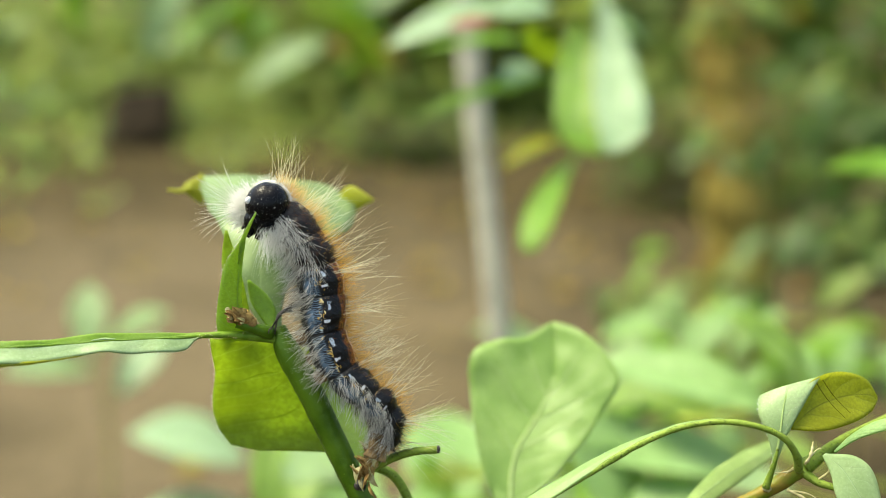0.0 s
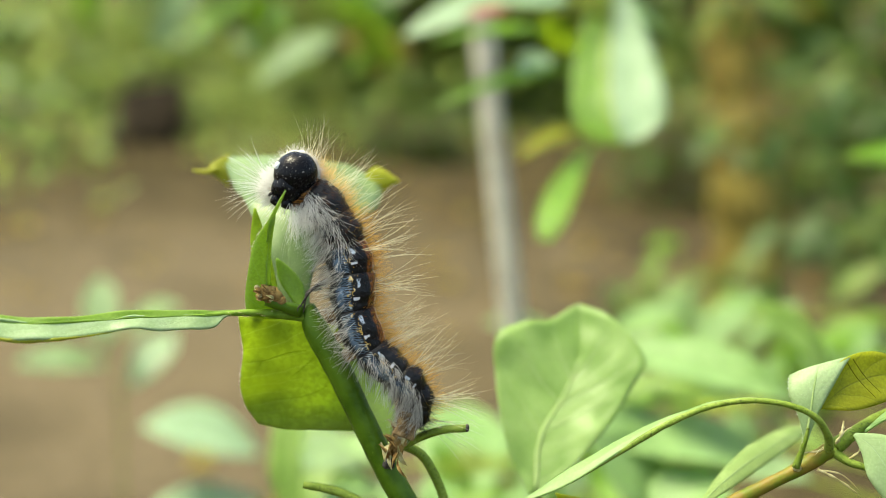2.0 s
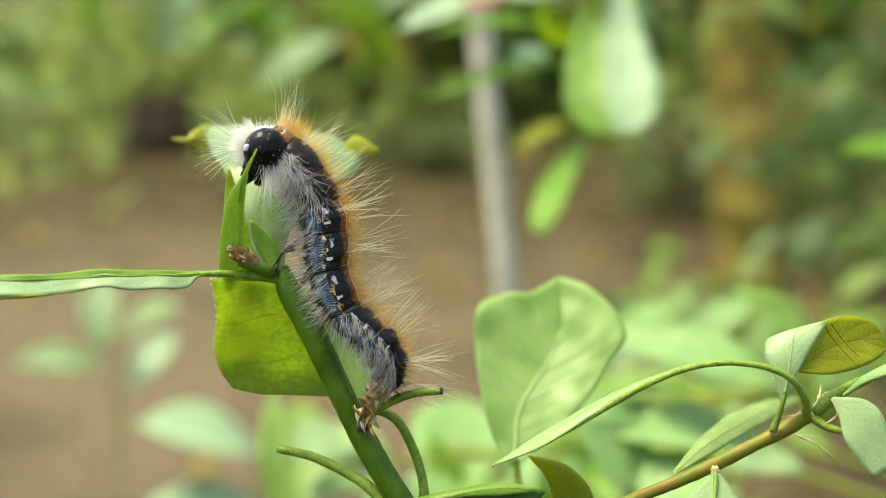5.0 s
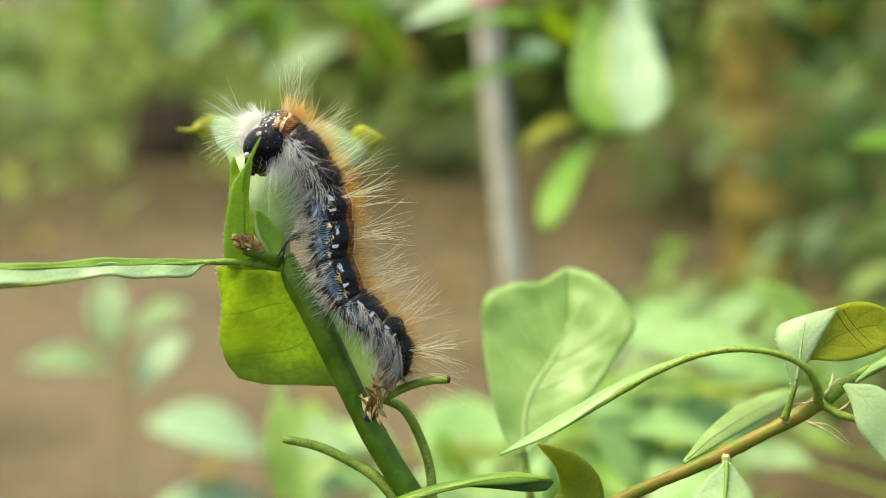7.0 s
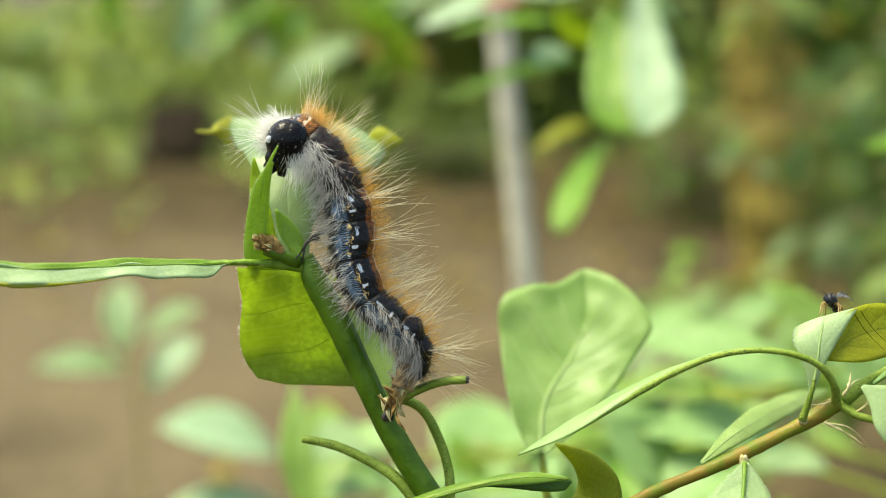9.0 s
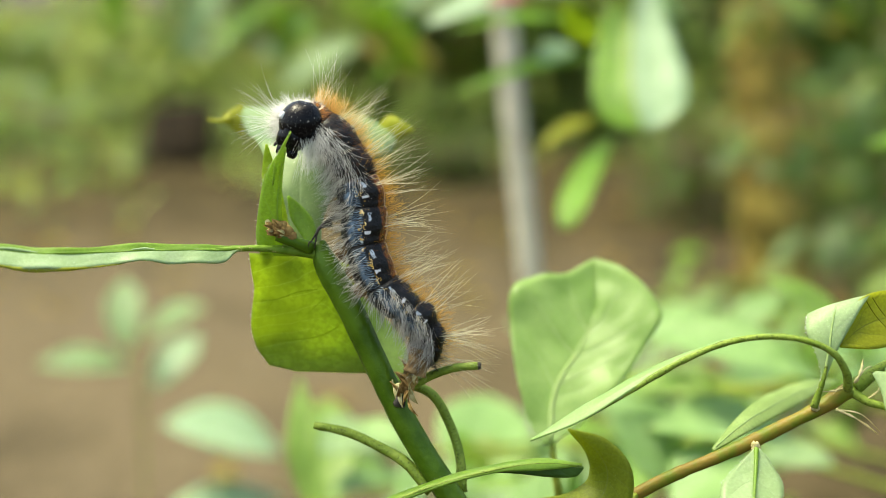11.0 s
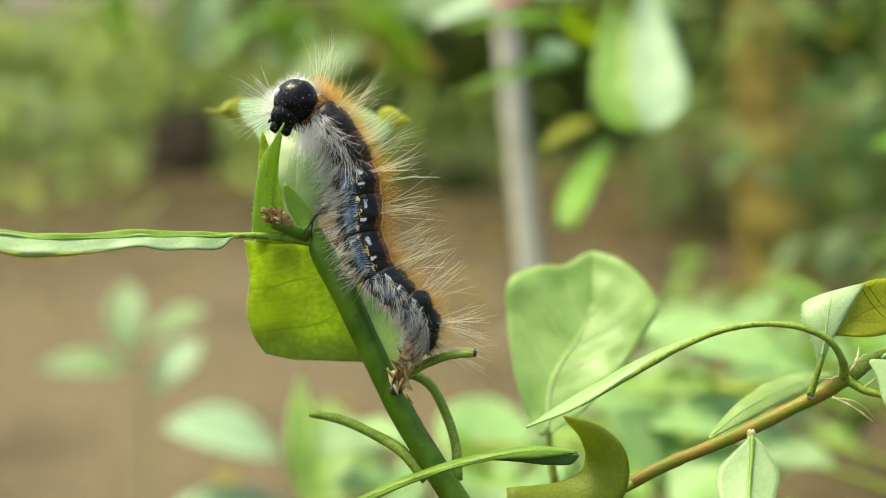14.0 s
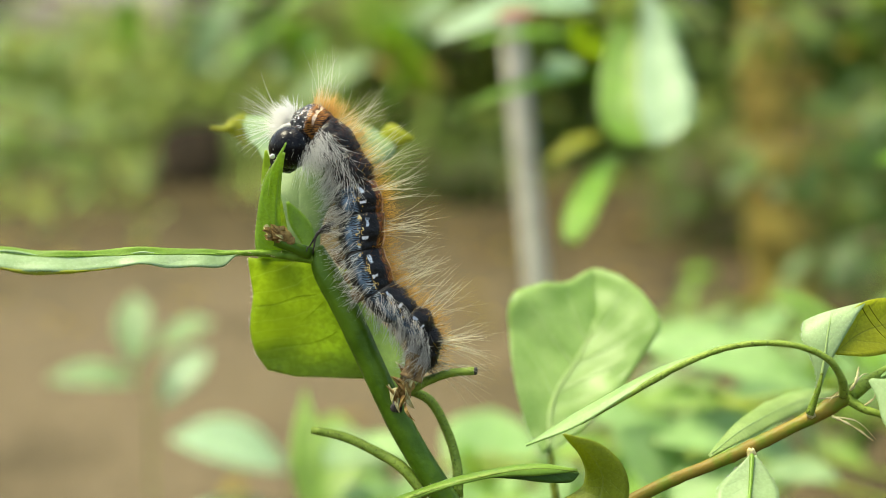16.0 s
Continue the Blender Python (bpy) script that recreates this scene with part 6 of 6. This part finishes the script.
    part("hair", hairs(bmesh.new(), roots, 0.019, 0.2, 91), HAIR_SNOW, moving[1], "white hair fanning out below the head", kind="stuff")

    # true legs at the front, claspers at the rear
    for k, (p, q, r) in enumerate((((-15.6, 126.0, -5.8), (-17.0, 125.4, -6.7), (-18.2, 125.8, -8.4)), ((-16.2, 127.4, -6.5), (-17.6, 127.2, -7.0), (-18.0, 127.0, -9.0)))):
        leg = part("leg", tube(bmesh.new(), (p, q, r), (0.30, 0.17, 0.07), 8, 8, 0.1, k), CLAW, ob)
        part("claw", tube(bmesh.new(), (r, Vector(r) + Vector((-0.25, -0.1, -0.2)), Vector(r) + Vector((-0.3, 0, -0.6))), (0.1, 0.08, 0.03), 5, 6), CLAW, leg)
    for k, (p, q) in enumerate((((-6.9, 126.0, -19.6), (-7.7, 126.0, -22.1)), ((-6.1, 126.3, -20.4), (-6.8, 126.4, -22.5)), ((-11.9, 125.4, -13.1), (-13.3, 126.2, -13.7)), ((-12.9, 125.6, -11.0), (-14.2, 126.4, -11.8)), ((-13.8, 125.6, -8.9), (-15.2, 126.6, -9.8)))):
        part("proleg", tube(bmesh.new(), (p, Vector(p).lerp(Vector(q), 0.6), q), (0.85, 0.6, 0.75), 8, 10, 0.12, k), PROLEG, ob)
    return ob, head, collar, moving


# ---- a small wasp that lands on the curled leaf ----
def wasp():
    ob = thing("wasp", WASP_HOME, "small black parasitic wasp with tan legs and smoky wings", "wasp")
    o = Vector(WASP_HOME)

    def at(x, y, z):
        return o + Vector((x, y, z))

    def lump(name, p, r, mat, seed, label="", turn=None):
        bm = bmesh.new()
        ball(bm, at(*p), r, turn, 18, 12, 0.15, seed)
        return part(name, bm, mat, ob, label)

    head = lump("head", (-1.55, 0, 0.55), (0.5, 0.62, 0.58), WASP_BLACK, 1)
    for s in (-1, 1):
        bm = bmesh.new()
        ball(bm, at(-1.72, 0.42 * s, 0.62), (0.28, 0.26, 0.38), None, 12, 8)
        part("eye", bm, WASP_BLACK, head)
        part("antenna", tube(bmesh.new(), (at(-1.95, 0.15 * s, 0.75), at(-2.7, 0.5 * s, 1.15), at(-3.6, 0.9 * s, 0.9)), (0.05, 0.04, 0.03), 10, 6), WASP_BLACK, head)
    lump("thorax", (-0.45, 0, 0.45), (0.85, 0.62, 0.68), WASP_BLACK, 2)
    lump("abdomen", (1.55, 0, 0.0), (1.55, 0.42, 0.5), WASP_BLACK, 3, "", Matrix.Rotation(radians(16), 3, "Y"))
    part("waist", tube(bmesh.new(), (at(0.2, 0, 0.35), at(0.6, 0, 0.3)), (0.14, 0.18), 4, 8), WASP_BLACK, ob)
    for s in (-1, 1):
        for k, (x, dx) in enumerate(((-0.95, -0.9), (-0.45, -0.15), (0.05, 0.9))):
            part("leg", tube(bmesh.new(), (at(x, 0.3 * s, 0.1), at(x + dx * 0.5, 0.8 * s, 0.1), at(x + dx * 0.8, 0.95 * s, -0.85), at(x + dx * 1.15, 1.05 * s, -1.4)), (0.12, 0.10, 0.065, 0.04), 10, 6), WASP_LEG, ob)
        bm = bmesh.new()
        blade(bm, (at(-0.3, 0.3 * s, 1.0), at(1.0, 0.6 * s, 1.45), at(2.6, 0.9 * s, 1.5), at(4.1, 1.1 * s, 1.3)), (0.1, 0.35, 0.4, 0.1), (0.1, 0.6, 0.9, 0.15), (-0.1, 0.3, 1), (0.1, 0.9 * s, -0.5), 14, 3, 0.03)
        part("wing", bm, WING, ob, "smoky clear wing")
    return ob


HEAD_REST = (-18.7, 124.4, 5.7)
WASP_HOME = (41.7, 129.4, -13.0)
cat, cat_head, cat_collar, cat_segments = caterpillar()
small_wasp = wasp()


def motions():
    """The head's nods as it feeds, with the front segments that follow it, and the wasp's visit."""
    base = ORIGIN[cat.name]
    head = (  # seconds, place of the head, how far it has nodded
        (0.0, (-18.7, 124.4, 4.9), 0.2), (0.5, (-19.2, 124.4, 4.7), 0.35), (1.0, (-19.7, 124.4, 3.7), 0.6), (1.5, (-20.0, 124.4, 3.5), 0.75), (1.8, (-20.0, 124.4, 3.5), 0.7), (2.0, (-18.7, 124.4, 5.7), 0.0),
        (2.5, (-19.0, 124.4, 4.9), 0.12), (3.0, (-19.2, 124.4, 4.5), 0.3), (3.5, (-19.6, 124.4, 3.7), 0.45), (4.0, (-19.9, 124.4, 3.4), 0.7), (4.8, (-20.0, 124.4, 3.0), 0.9),
        (5.1, (-18.9, 124.4, 4.3), 0.1), (6.5, (-19.5, 124.4, 3.0), 0.55), (7.0, (-19.9, 124.4, 2.9), 0.75), (7.5, (-20.1, 124.4, 2.4), 0.95), (7.7, (-20.1, 124.4, 2.4), 1.0), (8.0, (-18.7, 124.4, 4.7), 0.0),
        (8.5, (-19.1, 124.4, 4.2), 0.15), (9.0, (-19.5, 124.4, 3.7), 0.35), (10.2, (-20.6, 124.4, 2.8), 0.9), (10.6, (-19.4, 124.4, 4.2), 0.05), (11.5, (-19.4, 124.4, 3.8), 0.15), (12.0, (-19.9, 124.4, 3.6), 0.4),
        (12.5, (-20.3, 124.4, 3.4), 0.55), (13.0, (-20.5, 124.4, 2.9), 0.8), (13.5, (-20.6, 124.4, 2.4), 0.95), (13.75, (-20.6, 124.4, 2.4), 1.0), (14.0, (-19.5, 124.4, 5.0), 0.0),
        (14.5, (-19.7, 124.4, 3.6), 0.3), (15.0, (-19.9, 124.4, 3.0), 0.45), (15.5, (-20.1, 124.4, 2.6), 0.7), (16.0, (-20.7, 124.4, 2.2), 0.85))
    walk(cat_head, [(t, Matrix.Translation((Vector(p) - base + Vector((0.15 + 0.45 * n, 0, -0.2 - 0.1 * n))) / 1000) @ pose(0, 0, 0, 78 * n, -8 * n, 0)) for t, p, n in head])
    walk(cat_collar, [(t, Matrix.Translation((Vector(p) - base + Vector((0.15 + 0.5 * n, 0, -0.2 + 0.1 * n))) / 1000)) for t, p, n in head])
    for seg, lift in zip(cat_segments[:3], (0.55, 0.3, 0.1)):
        o = ORIGIN[seg.name]
        walk(seg, [(t, Matrix.Translation((o - base + Vector((0.25, 0, 1)) * lift * (n - 0.15)) / 1000) @ pose(0, 0, 0, 4 * n * lift, -4 * n * lift, 0)) for t, p, n in head])
    tip = EATEN[0]
    walk(tip, [(t, Matrix.Translation(Vector((-1.0 * k, 0.5 * k, -1.75 * k)) / 1000)) for t, k in ((0.0, 0.0), (3.5, 0.12), (7.0, 0.25), (9.0, 0.62), (12.5, 0.72), (14.5, 1.0), (16.0, 1.0))])
    away = (58.0, 136.6, -14.6)      # on the branch's outer end
    flight = (  # seconds, place, turn about the upright
        (0.0, away, 0), (7.5, away, 0), (7.7, (52.1, 131.0, -15.1), 0), (7.8, (43.7, 131.0, -15.0), 30), (7.9, (43.4, 131.0, -12.3), 20), (8.0, WASP_HOME, -4), (8.1, (41.7, 132.0, -12.6), 40), (8.2, (42.4, 133.0, -13.5), 60),
        (8.3, (44.4, 134.0, -16.7), 70), (8.7, (43.2, 134.0, -16.7), 60), (8.9, (38.9, 132.0, -14.6), 50), (9.0, (39.0, 131.0, -13.7), 62), (9.1, (38.2, 130.0, -12.8), 20), (9.3, (38.2, 150.0, 0.6), -20), (9.7, away, -30), (16.0, away, -30))
    walk(small_wasp, [(t, RIG @ Matrix.Translation(Vector(p) / 1000) @ pose(0, 0, 0, 0, 10, a)) for t, p, a in flight])


motions()
